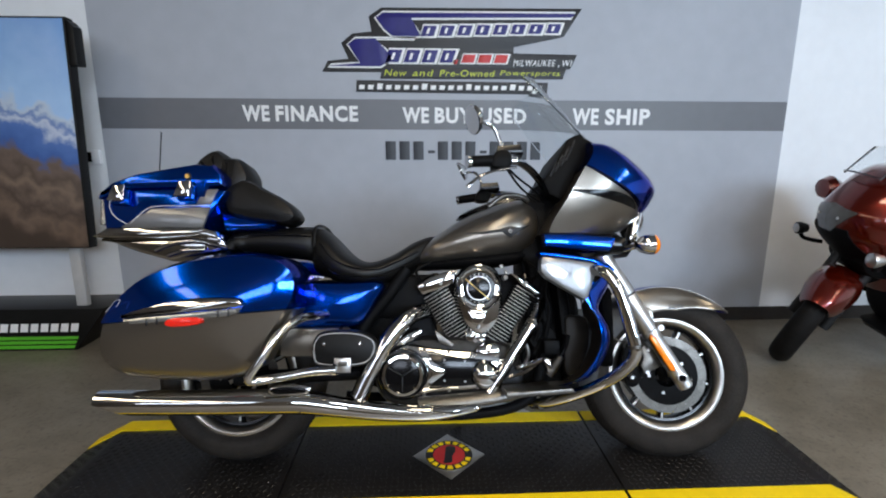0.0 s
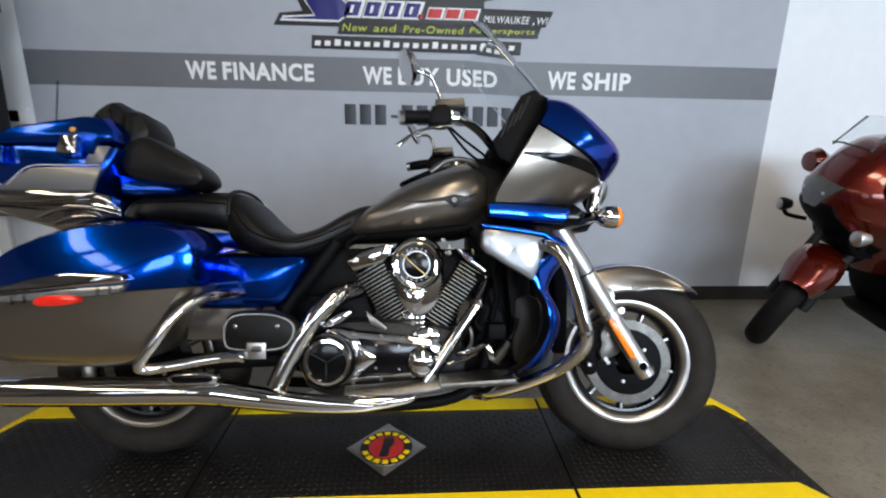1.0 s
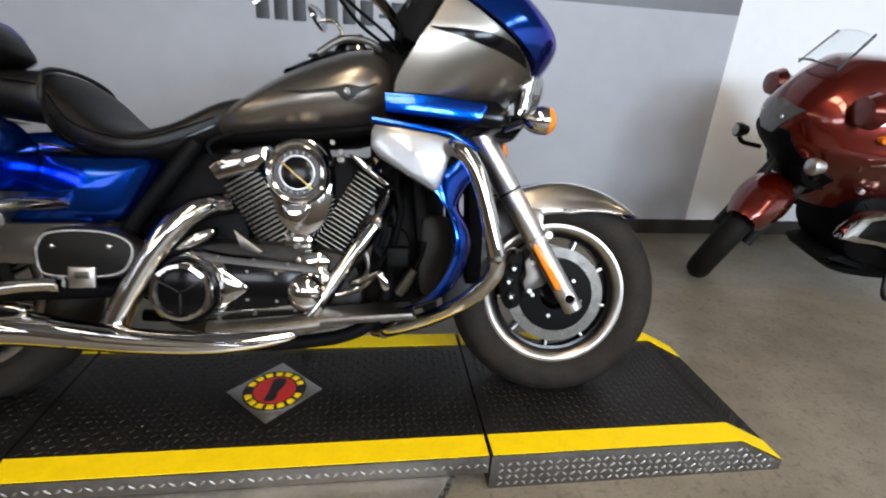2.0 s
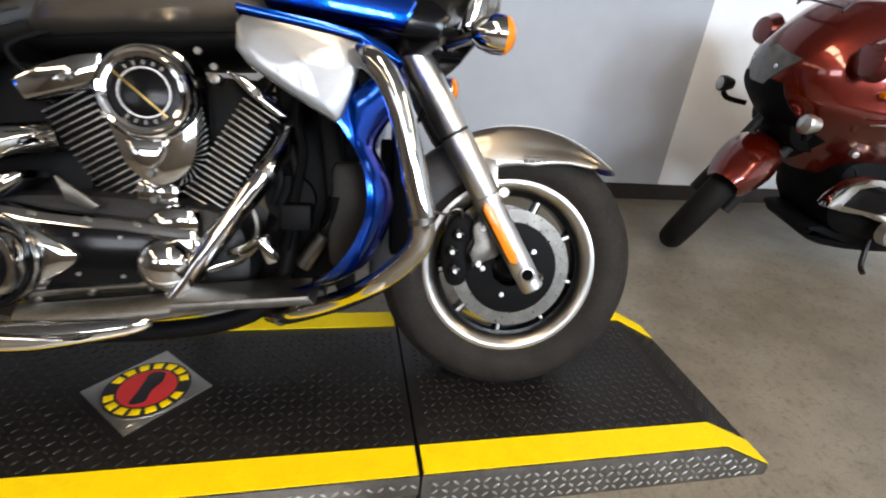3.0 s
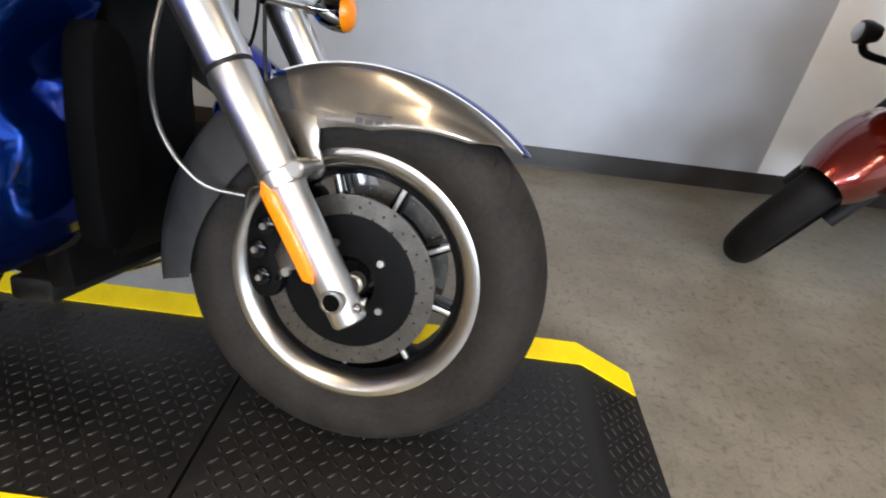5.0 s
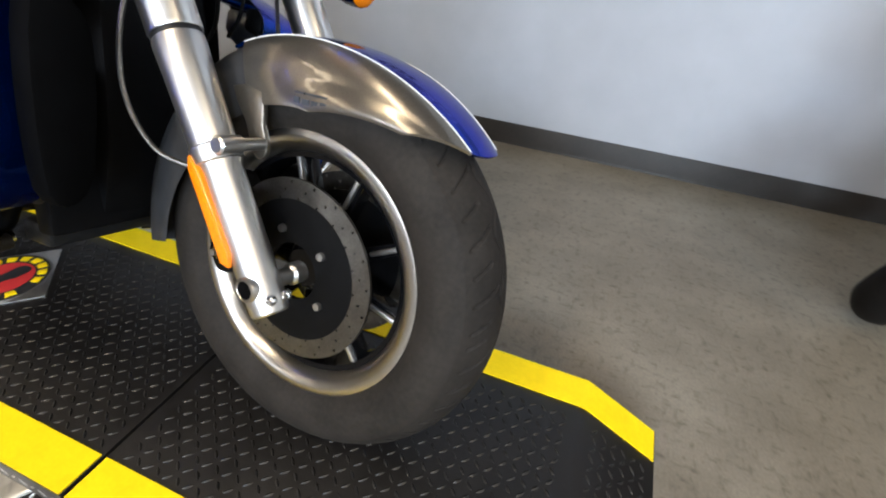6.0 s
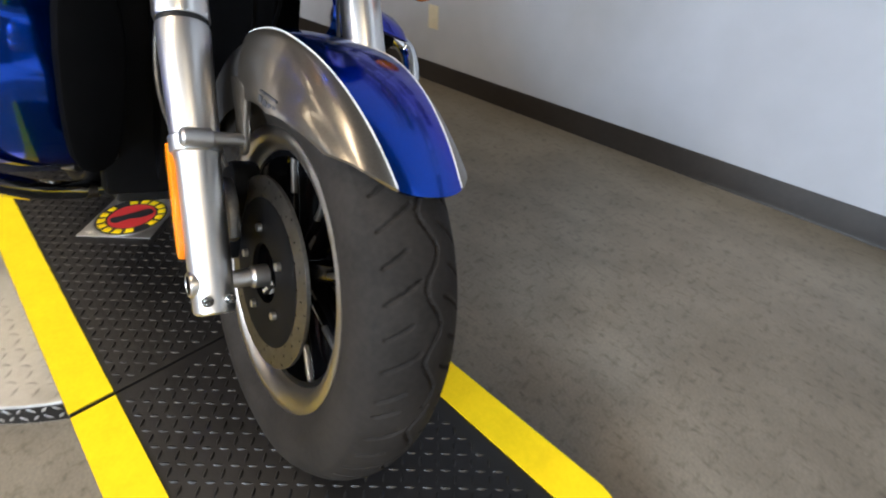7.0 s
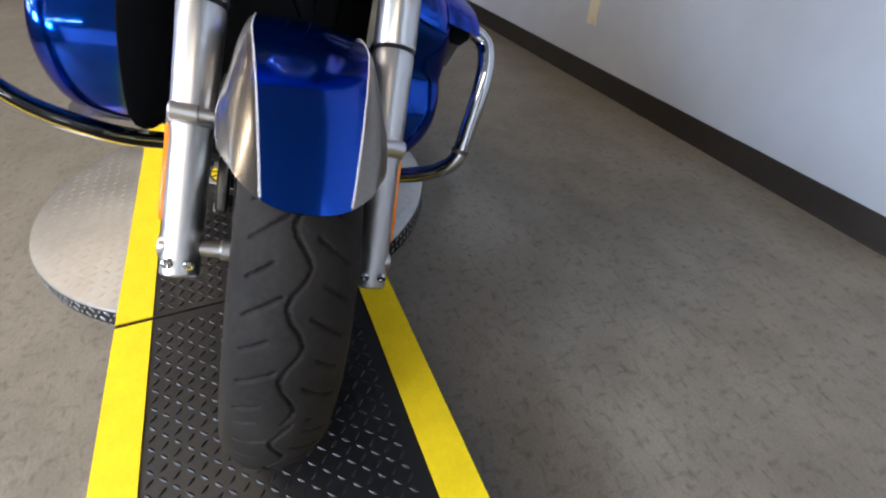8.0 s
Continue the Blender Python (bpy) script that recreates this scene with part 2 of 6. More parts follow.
def tube(pts, r, seg=14, n=6, flat=1.0, bm=None, straight=False):
    """A round bar along a smooth line. r: one radius or one for each given point."""
    bm = bm or bmesh.new()
    radii = r if isinstance(r, (list, tuple)) else [r] * len(pts)
    line = [Vector(p) for p in pts] if straight else smooth_line(pts, n)
    rr = list(radii) if straight else [radii[min(len(radii) - 1, i // n)] * (1 - (i % n) / n) + radii[min(len(radii) - 1, i // n + 1)] * (i % n) / n for i in range(len(line))]
    rings, side = [], None
    for i, p in enumerate(line):
        d = (line[min(i + 1, len(line) - 1)] - line[max(i - 1, 0)]).normalized()
        side = (side - d * side.dot(d)).normalized() if side else d.orthogonal().normalized()
        up = d.cross(side)
        rings.append([p + rr[i] * (math.cos(a) * side + flat * math.sin(a) * up) for a in (math.tau * k / seg for k in range(seg))])
    return loft(bm, rings)


def lathe(profile, at=(0, 0, 0), axis="Y", seg=48, closed=False, bm=None, tilt=None):
    """Turns (along, radius) round an axis through at."""
    bm = bm or bmesh.new()
    rings = []
    for k in range(seg):
        a = math.tau * k / seg
        c, s = math.cos(a), math.sin(a)
        ring = []
        for h, r in profile:
            q = {"Y": (r * c, h, r * s), "Z": (r * c, r * s, h), "X": (h, r * c, r * s)}[axis]
            q = Vector(q)
            if tilt is not None:
                q = tilt @ q
            ring.append(q + Vector(at))
        rings.append(ring)
    vs = [[bm.verts.new(p) for p in r] for r in rings]
    n = len(profile)
    for i in range(seg):
        a, b = vs[i], vs[(i + 1) % seg]
        for j in range(n if closed else n - 1):
            k = (j + 1) % n
            bm.faces.new((a[j], a[k], b[k], b[j]))
    bmesh.ops.remove_doubles(bm, verts=bm.verts, dist=1e-6)
    return bm


def inset(outline, d):
    """The outline (x, z) moved inward by d."""
    n = len(outline)
    area = sum(outline[i][0] * outline[(i + 1) % n][1] - outline[(i + 1) % n][0] * outline[i][1] for i in range(n))
    sg = 1 if area > 0 else -1
    out = []
    for i in range(n):
        a, b, c = outline[i - 1], outline[i], outline[(i + 1) % n]
        t = Vector((c[0] - a[0], c[1] - a[1]))
        t = t.normalized() if t.length > 1e-9 else Vector((1, 0))
        out.append((b[0] - sg * t.y * d, b[1] + sg * t.x * d))
    return out


def rounded(outline, n=5):
    return [(p.x, p.y) for p in smooth_line([(x, z, 0) for x, z in outline], n, True)]


def slab(outline, y0, y1, r=0.01, both=True, bulge=0.0, smooth=5, bm=None):
    """A plate with the outline (x, z), from y0 (back) to y1 (front), its front edge (and back edge) rounded by r; bulge swells the front."""
    bm = bm or bmesh.new()
    o = rounded(outline, smooth) if smooth else list(outline)
    sg = 1 if y1 > y0 else -1
    steps = [(0, 1.0), (0.29, 0.29), (1.0, 0.0)]
    rings = []
    if both:
        rings += [[(x, y0 + sg * r * (1 - k), z) for x, z in inset(o, r * j)] for j, k in ((1.0, 1.0), (0.29, 0.71), (0.0, 0.0))]
    else:
        rings.append([(x, y0, z) for x, z in o])
    rings += [[(x, y1 - sg * r * k, z) for x, z in inset(o, r * j)] for j, k in ((0.0, 1.0), (0.29, 0.29), (1.0, 0.0))]
    if bulge:
        last = inset(o, r)
        cx, cz = sum(p[0] for p in last) / len(last), sum(p[1] for p in last) / len(last)
        soft = [(x - cx, z - cz) for x, z in last]
        n = len(soft)
        for step in range(1, 10):
            k = 1 - step * 0.1
            for _ in range(3 * step):
                soft = [((soft[i - 1][0] + 2 * soft[i][0] + soft[(i + 1) % n][0]) / 4, (soft[i - 1][1] + 2 * soft[i][1] + soft[(i + 1) % n][1]) / 4) for i in range(n)]
            rings.append([(cx + x * k, y1 + sg * bulge * (1 - k * k), cz + z * k) for x, z in soft])
    return loft(bm, rings)


def box(w, d, h, at=(0, 0, 0), bev=0.004, turn=None, bm=None):
    """A block with small rounded edges."""
    bm2 = bmesh.new()
    bmesh.ops.create_cube(bm2, size=1)
    bmesh.ops.scale(bm2, vec=(w, d, h), verts=bm2.verts)
    if bev:
        bmesh.ops.bevel(bm2, geom=bm2.edges[:], offset=bev, segments=2, affect="EDGES", profile=0.5)
    if turn:
        bmesh.ops.transform(bm2, matrix=turn, verts=bm2.verts)
    bmesh.ops.translate(bm2, vec=at, verts=bm2.verts)
    if bm is None:
        return bm2
    tmp = bpy.data.meshes.new("tmp")
    bm2.to_mesh(tmp)
    bm2.free()
    bm.from_mesh(tmp)
    bpy.data.meshes.remove(tmp)
    return bm


def body(stations, seg=28, n=2.4):
    """A closed form along x from (x, low, high, half width) stations with rounded sections."""
    rings = []
    for st in stations:
        x, lo, hi, w = st[:4]
        e = st[4] if len(st) > 4 else n
        cz, h = (lo + hi) / 2, (hi - lo) / 2
        ring = []
        for k in range(seg):
            a = math.tau * k / seg
            c, s = math.cos(a), math.sin(a)
            ring.append((x, w * math.copysign(abs(c) ** (2 / e), c), cz + h * math.copysign(abs(s) ** (2 / e), s)))
        rings.append(ring)
    return loft(bmesh.new(), rings)


def glide(stations, n=4):
    """More stations between the given ones, on a smooth line."""
    out, k = [], len(stations)
    for i in range(k - 1):
        a, b, c, d = (stations[max(0, min(k - 1, i + j))] for j in (-1, 0, 1, 2))
        for s in range(n):
            t = s / n
            out.append(tuple(0.5 * (2 * q + (r - p) * t + (2 * p - 5 * q + 4 * r - u) * t * t + (3 * q - p - 3 * r + u) * t ** 3) for p, q, r, u in zip(a, b, c, d)))
    return out + [tuple(stations[-1])]


def shells(stations, seg=30, power=0.75, square=0.9):
    """A nose form from (z, rear x, nose x, half width) stations: D-shaped level sections."""
    rings = []
    for z, xr, xn, w in stations:
        ring = []
        for k in range(seg + 1):
            a = -math.pi / 2 + math.pi * k / seg
            c, s = max(0.0, math.cos(a)), math.sin(a)
            ring.append((xr + (xn - xr) * c ** power, w * math.copysign(abs(s) ** square, s), z))
        rings.append(ring)
    return loft(bmesh.new(), rings)


def cut(bm, point, normal, keep=1):
    """Keeps the side of the plane to which normal points (or the other) and closes the cut."""
    geom = bm.verts[:] + bm.edges[:] + bm.faces[:]
    res = bmesh.ops.bisect_plane(bm, geom=geom, plane_co=point, plane_no=normal, clear_inner=keep > 0, clear_outer=keep < 0, dist=1e-6)
    edges = [e for e in bm.edges if e.is_boundary]
    bmesh.ops.holes_fill(bm, edges=edges, sides=0)
    return bm


# ---- the room ----


def slab_structure(name, w, d, h, at, material, label, category):
    return tagged(part(name, box(w, d, h, at, bev=0.0), material), label, category, kind="structure")


slab_structure("floor", RIGHT_X - LEFT_X + 0.4, WALL_Y - BACK_Y + 0.4, 0.1, ((LEFT_X + RIGHT_X) / 2, (WALL_Y + BACK_Y) / 2, -0.05), M["floor"],
               "worn warm grey vinyl floor with dark flecks", "floor")
wall_n = slab_structure("wall_north", RIGHT_X - LEFT_X + 0.4, 0.2, CEIL, ((LEFT_X + RIGHT_X) / 2, WALL_Y + 0.105, CEIL / 2), M["wall_white"],
                        "white painted showroom wall with grey field", "wall")
slab_structure("wall_west", 0.2, WALL_Y - BACK_Y, CEIL, (LEFT_X - 0.1, (WALL_Y + BACK_Y) / 2, CEIL / 2), M["wall_back"], "plain taupe painted side wall", "wall")
slab_structure("wall_east", 0.2, WALL_Y - BACK_Y, CEIL, (RIGHT_X + 0.1, (WALL_Y + BACK_Y) / 2, CEIL / 2), M["wall_white"], "plain white painted side wall", "wall")
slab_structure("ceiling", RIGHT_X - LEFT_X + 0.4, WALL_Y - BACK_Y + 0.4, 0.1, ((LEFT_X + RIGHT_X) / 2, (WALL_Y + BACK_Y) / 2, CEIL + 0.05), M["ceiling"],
               "plain dark grey ceiling boards, toned down to reflect little light", "ceiling")
slab_structure("ground", 160, 160, 0.1, (0, -40, -0.2), M["ground"], "dark asphalt outside the shop windows", "ground")

# south wall with four shop windows
spans = [(LEFT_X, WINDOWS[0][0] - 0.9)] + [(a + 0.9, b - 0.9) for (a, _), (b, _) in zip(WINDOWS, WINDOWS[1:])] + [(WINDOWS[-1][0] + 0.9, RIGHT_X)]
bm = bmesh.new()
for a, b in spans:
    box(b - a, 0.2, W1 - W0, ((a + b) / 2, BACK_Y - 0.1, (W0 + W1) / 2), 0, bm=bm)
box(RIGHT_X - LEFT_X, 0.2, W0, (0, BACK_Y - 0.1, W0 / 2), 0, bm=bm)
box(RIGHT_X - LEFT_X, 0.2, CEIL - W1, (0, BACK_Y - 0.1, (CEIL + W1) / 2), 0, bm=bm)
tagged(part("wall_south", bm, M["wall_back"]), "taupe painted wall with shop windows", "wall", kind="structure")
for i, (wx, ww) in enumerate(WINDOWS):
    win = thing(f"window_{i + 1}", pose(wx, BACK_Y - 0.05, 0), "shop window with dark metal glazing bars", "window", "shop windows", "structure")
    for bx in (-0.88, -0.44, 0.0, 0.44, 0.88):
        part("upright", box(0.045, 0.06, W1 - W0, (bx, 0, (W0 + W1) / 2), 0.004), M["cast"], win)
    for k in range(3):
        part("glazing_bar", box(1.8, 0.05, 0.045, (0, 0.005, W0 + 0.02 + (W1 - W0 - 0.04) * k / 2), 0.004), M["cast"], win)

# ceiling tube fittings
for tx, ty in TUBES:
    fit_light = thing("ceiling_light", pose(tx, ty, CEIL), "long dark grey ceiling tube fitting", "ceiling light", "ceiling tubes")
    part("housing", box(0.44, 1.42, 0.05, (0, 0, -0.026), 0.006), M["ceiling"], fit_light)

# the grey field and the dark band on the north wall
GX0, GX1 = -3.060, 1.637
part("painted_field", box(GX1 - GX0, 0.004, CEIL - 0.004, ((GX0 + GX1) / 2, WALL_Y + 0.002, CEIL / 2), 0), M["wall_grey"], wall_n)
part("painted_band", box(GX1 - GX0 - 0.004, 0.003, 0.198, ((GX0 + GX1) / 2, WALL_Y - 0.0015, 1.504), 0), M["stripe"], wall_n)

skirt = part("baseboard", slab([(0, 0), (0.012, 0), (0.006, 0.012), (0.006, 0.098), (0.003, 0.102), (0, 0.102)], LEFT_X, RIGHT_X, 0.0005, smooth=0), M["base"],
             m=Matrix(((0, 1, 0, 0), (-1, 0, 0, WALL_Y - 0.0005), (0, 0, 1, 0), (0, 0, 0, 1))))
tagged(skirt, "dark brown vinyl skirting along the wall", "baseboard", kind="structure")


# ---- lettering on the wall ----


def letters(name, words, x, z, width, height, material, label, bold=0.02, shear=0.0, parent=None, dy=0.0):
    """Raised words on the north wall: left edge x, foot z, fitted to a width and capital height."""
    c = bpy.data.curves.new(name, "FONT")
    c.body, c.size, c.offset, c.shear = words, 1.0, bold, shear
    c.extrude, c.resolution_u, c.space_character = 0.0, 3, 1.12
    tmp = bpy.data.objects.new("tmp", c)
    me = bpy.data.meshes.new_from_object(tmp)
    bpy.data.objects.remove(tmp)
    xs, ys = [v.co.x for v in me.vertices], [v.co.y for v in me.vertices]
    x0, x1, y0, y1 = min(xs), max(xs), min(ys), max(ys)
    low = 0.0 if "y" in words or "," in words else y0
    k, q = width / (x1 - x0), height / (y1 - low)
    for v in me.vertices:
        v.co = ((v.co.x - x0) * k, 0, (v.co.y - low) * q)
    bm = bmesh.new()
    bm.from_mesh(me)
    bpy.data.meshes.remove(me)
    faces = bm.faces[:]
    got = bmesh.ops.extrude_face_region(bm, geom=faces)
    bmesh.ops.translate(bm, vec=(0, -0.002, 0), verts=[g for g in got["geom"] if isinstance(g, bmesh.types.BMVert)])
    ob = part(name, bm, material, parent)
    ob.location = (x, WALL_Y - 0.004 - dy, z) if parent is None else (x, -dy, z)
    return tagged(ob, label, "lettering") if parent is None else ob


for lx, lz, lw, lh, words in ((-2.129, 1.455, 0.770, 0.105, (("WE", 0.0, 0.232), ("FINANCE", 0.285, 0.715))),
                              (-1.059, 1.447, 0.860, 0.105, (("WE", 0.0, 0.208), ("BUY", 0.255, 0.30), ("USED", 0.61, 0.39))),
                              (0.112, 1.441, 0.547, 0.110, (("WE", 0.0, 0.335), ("SHIP", 0.42, 0.58)))):
    phrase = thing("wall_lettering", pose(lx, WALL_Y - 0.004, lz), "white vinyl words on the dark grey band", "lettering", "words on the wall")
    for word, at, share in words:
        letters("word", word, at * lw, 0.0, share * lw, lh, M["white"], "", 0.036, 0.0, phrase)

# a phone number, as plain bars
number = thing("phone_number", pose(-1.178, WALL_Y - 0.003, 1.202) @ Matrix.Diagonal((0.975, 1, 0.975, 1)), "dark grey vinyl digits reduced to bars", "lettering")
xn = 0.0
digit = None
for ch in "xxx-xxx-xxxx":
    if ch == "-":
        part("dash", box(0.05, 0.002, 0.02, (xn + 0.03, 0, 0.055), 0), M["ink"], number)
        xn += 0.075
    else:
        if digit is None:
            digit = part("digit_bar", slab([(0, 0), (0.072, 0), (0.072, 0.128), (0, 0.128)], 0, -0.002, 0.0004, smooth=0), M["ink"], number)
            digit.location = (xn, 0, 0)
        else:
            again(digit, pose(xn, 0, 0), number)
        xn += 0.098


def strip(name, outline, material, parent, dy):
    bm = slab(outline, -dy, -dy - 0.0022, 0.0003, smooth=0)
    return part(name, bm, material, parent)


def leaning(x0, x1, z0, z1, lean):
    k = (z1 - z0) * lean
    return [(x0, z0), (x1, z0), (x1 + k, z1), (x0 + k, z1)]


# dealer sign: black shape with blue blocks for the lettering
sign = thing("wall_sign", pose(-0.019, WALL_Y - 0.002, 0.0087) @ Matrix.Diagonal((0.973, 1, 0.974, 1)), "blue and black slanted dealer sign on the grey wall", "sign")
strip("backing", [(-1.61, 1.815), (-1.21, 1.815), (-1.21, 1.775), (0.045, 1.785), (0.075, 1.845), (0.10, 1.845), (0.145, 1.94), (-0.30, 1.945), (-0.30, 1.985),
                  (0.045, 2.055), (0.16, 2.235), (-1.20, 2.225), (-1.285, 2.17), (-1.27, 2.075), (-1.40, 2.06), (-1.475, 2.0), (-1.43, 1.9), (-1.57, 1.885)], M["sign_black"], sign, 0.0)
for nm, mt, g, d in (("white_outline", M["white"], 0.0, 0.0026), ("blue_stroke", M["sign_blue"], 0.012, 0.0052)):
    strip(nm, inset([(-1.57, 1.84), (-1.21, 1.84), (-1.12, 1.90), (-1.15, 1.95), (-1.24, 2.02), (-0.98, 2.02), (-0.97, 2.045), (-1.38, 2.04), (-1.44, 1.99), (-1.36, 1.88), (-1.55, 1.868)], g), mt, sign, d)
    strip(nm, inset([(-1.13, 2.035), (-0.955, 2.035), (-0.93, 2.06), (-1.0, 2.15), (0.09, 2.165), (0.12, 2.215), (-1.19, 2.205), (-1.25, 2.16), (-1.19, 2.08)], g), mt, sign, d)
for i in range(8):
    x0 = -0.95 + i * 0.122
    strip("letter_outline", leaning(x0, x0 + 0.116, 2.037 + 0.004 * i, 2.125 + 0.003 * i, 0.35), M["white"], sign, 0.0026)
    strip("letter_block", leaning(x0 + 0.012, x0 + 0.1, 2.048 + 0.004 * i, 2.114 + 0.003 * i, 0.35), M["sign_blue"], sign, 0.0052)
    strip("letter_slot", leaning(x0 + 0.048, x0 + 0.066, 2.062 + 0.004 * i, 2.1 + 0.003 * i, 0.35), M["white"], sign, 0.0078)
for i in range(4):
    x0 = -1.19 + i * 0.122
    strip("letter_outline", leaning(x0, x0 + 0.116, 1.868, 1.972, 0.35), M["white"], sign, 0.0026)
    strip("letter_block", leaning(x0 + 0.012, x0 + 0.1, 1.88, 1.96, 0.35), M["sign_blue"], sign, 0.0052)
    strip("letter_slot", leaning(x0 + 0.048, x0 + 0.066, 1.897, 1.94, 0.35), M["white"], sign, 0.0078)
for i in range(3):
    x0 = -0.67 + i * 0.112
    strip("red_outline", leaning(x0, x0 + 0.106, 1.872, 1.942, 0.3), M["white"], sign, 0.0026)
    strip("red_block", leaning(x0 + 0.01, x0 + 0.094, 1.881, 1.933, 0.3), M["sign_red"], sign, 0.0052)
strip("red_dot", leaning(-0.72, -0.69, 1.872, 1.9, 0.3), M["sign_red"], sign, 0.0026)
letters("small_word", "MILWAUKEE", -0.30, 1.862, 0.295, 0.042, M["white"], "", 0.0, 0.25, sign, 0.0026)
letters("small_word", ",", 0.012, 1.862, 0.012, 0.010, M["white"], "", 0.0, 0.25, sign, 0.0026)
letters("small_word", "WI", 0.045, 1.862, 0.068, 0.042, M["white"], "", 0.0, 0.25, sign, 0.0026)
strip("lime_backing", [(-1.22, 1.772), (0.05, 1.778), (0.07, 1.845), (-1.2, 1.845)], M["sign_black"], sign, 0.0026)
for word, wx, ww in (("New", -1.19, 0.155), ("and", -0.995, 0.145), ("Pre-Owned", -0.81, 0.385), ("Powersports", -0.39, 0.42)):
    letters("lime_word", word, wx, 1.79, ww, 0.043, M["sign_lime"], "", 0.0, 0.2, sign, 0.0052)
strip("address_backing", [(-1.385, 1.685), (-0.055, 1.675), (-0.05, 1.755), (-1.38, 1.762)], M["sign_black"], sign, 0.0)
for i in range(21):
    x0 = -1.365 + i * 0.0615
    strip("address_bar", leaning(x0, x0 + 0.036, 1.702, 1.731 + (0.010 if i % 5 == 2 else 0.0), 0.15), M["white"], sign, 0.0026)

# small fittings
dev = thing("wall_control", pose(-3.135, WALL_Y - 0.001, 1.215), "small white wall control with dark display", "wall control")
part("housing", slab([(-0.055, -0.045), (0.055, -0.045), (0.055, 0.05), (-0.055, 0.05)], 0, -0.03, 0.006, smooth=0), M["wall_white"], dev)
part("display", slab([(-0.05, -0.03), (0.005, -0.03), (0.005, 0.035), (-0.05, 0.035)], -0.03, -0.034, 0.002, smooth=0), M["gloss"], dev, "dark display")
outlet = thing("wall_outlet", pose(-1.43, WALL_Y + 0.003, 0.335), "ivory socket plate low on the wall", "socket")
part("plate", slab([(-0.036, -0.058), (0.036, -0.058), (0.036, 0.058), (-0.036, 0.058)], -0.003, -0.009, 0.003, smooth=0), M["ivory"], outlet)
for oz in (-0.022, 0.022):
    part("socket", lathe([(-0.009, 0.0), (-0.009, 0.016), (-0.012, 0.015), (-0.0122, 0.0)], (0, 0, oz), seg=20), M["ivory"], outlet)

# ---- display turntable with ramp board ----
H, CX = 0.115, -0.83
table = thing("turntable", pose(-0.855, 0, 0), "round aluminium tread plate turntable on the floor", "turntable")
DR = 0.588
part("edge_band", lathe([(0.002, DR - 0.001), (0.002, DR + 0.0008), (0.049, DR + 0.0008), (0.049, DR - 0.001)], axis="Z", seg=96), M["black_plate"], table, "dark turntable edge band")
part("disc", lathe([(0.0, 0.0), (0.0, DR), (0.05, DR), (0.0535, DR - 0.002), (0.055, DR - 0.006), (0.055, 0.0)], axis="Z", seg=96), M["alu_plate"], table)


def lozenge(bm, c, along, across, up, l, w, h):
    """One raised tread bar: a long hexagon with a ridge."""
    a, b = along * l / 2, across * w / 2
    v = [bm.verts.new(c + q) for q in (-a, -a * 0.35 - b, a * 0.35 - b, a, a * 0.35 + b, -a * 0.35 + b)]
    t = [bm.verts.new(c + up * h + q * 0.55) for q in (-a, a)]
    for f in ((v[0], v[1], t[0]), (v[1], v[2], t[1], t[0]), (v[2], v[3], t[1]), (v[3], v[4], t[1]), (v[4], v[5], t[0], t[1]), (v[5], v[0], t[0])):
        bm.faces.new(f)


def tread_field(x0, x1, y0, y1, place, inside, step=0.030, l=0.026, w=0.0075, h=0.0016):
    """Rows of tread bars that lean to one side and the other by turns."""
    bm = bmesh.new()
    nx, ny = int((x1 - x0) / step), int((y1 - y0) / step)
    for i in range(nx):
        for j in range(ny):
            x, y = x0 + (i + 0.5) * step, y0 + (j + 0.5) * step
            if inside(x, y):
                lean = radians(45 if (i + j) % 2 else -45)
                d = Vector((math.cos(lean), math.sin(lean), 0))
                c, ex, ey, up = place(x, y)
                lozenge(bm, c, ex * d.x + ey * d.y, ex * -d.y + ey * d.x, up, l, w, h)
    return bm


EX, EY, EZ = Vector((1, 0, 0)), Vector((0, 1, 0)), Vector((0, 0, 1))
part("tread_pattern", tread_field(-DR, DR, -DR, DR, lambda x, y: (Vector((x, y, 0.0551)), EX, EY, EZ),
                               lambda x, y: 0.27 < abs(y) and x * x + y * y < (DR - 0.02) ** 2, h=0.0007), M["alu_plate"], table, kind="stuff")


def rim_place(x, y):
    a = x / DR
    n = Vector((math.cos(a), math.sin(a), 0))
    return n * (DR + 0.0009) + EZ * y, Vector((-n.y, n.x, 0)), EZ, n


part("rim_tread_pattern", tread_field(0, DR * math.tau, 0.006, 0.051, rim_place, lambda x, y: True, 0.0225, 0.02, 0.006, 0.0014), M["alu_plate"], table, kind="stuff")

BW = 0.290
board = thing("ramp_board", pose(0, 0, 0), "black tread plate ramp board with yellow edge tape", "ramp")
S0, S1 = -1.422, -0.240
E0, E1, Z1 = -2.180, 0.485, 0.034
F0, F1 = -2.335, 0.642


def section(xs, zs, low):
    """A board section: top through (x, z), flat foot at low."""
    o = list(zip(xs, zs)) + [(xs[-1], low[1]), (xs[0], low[0])]
    return slab(o, BW, -BW, 0.0015, smooth=0)


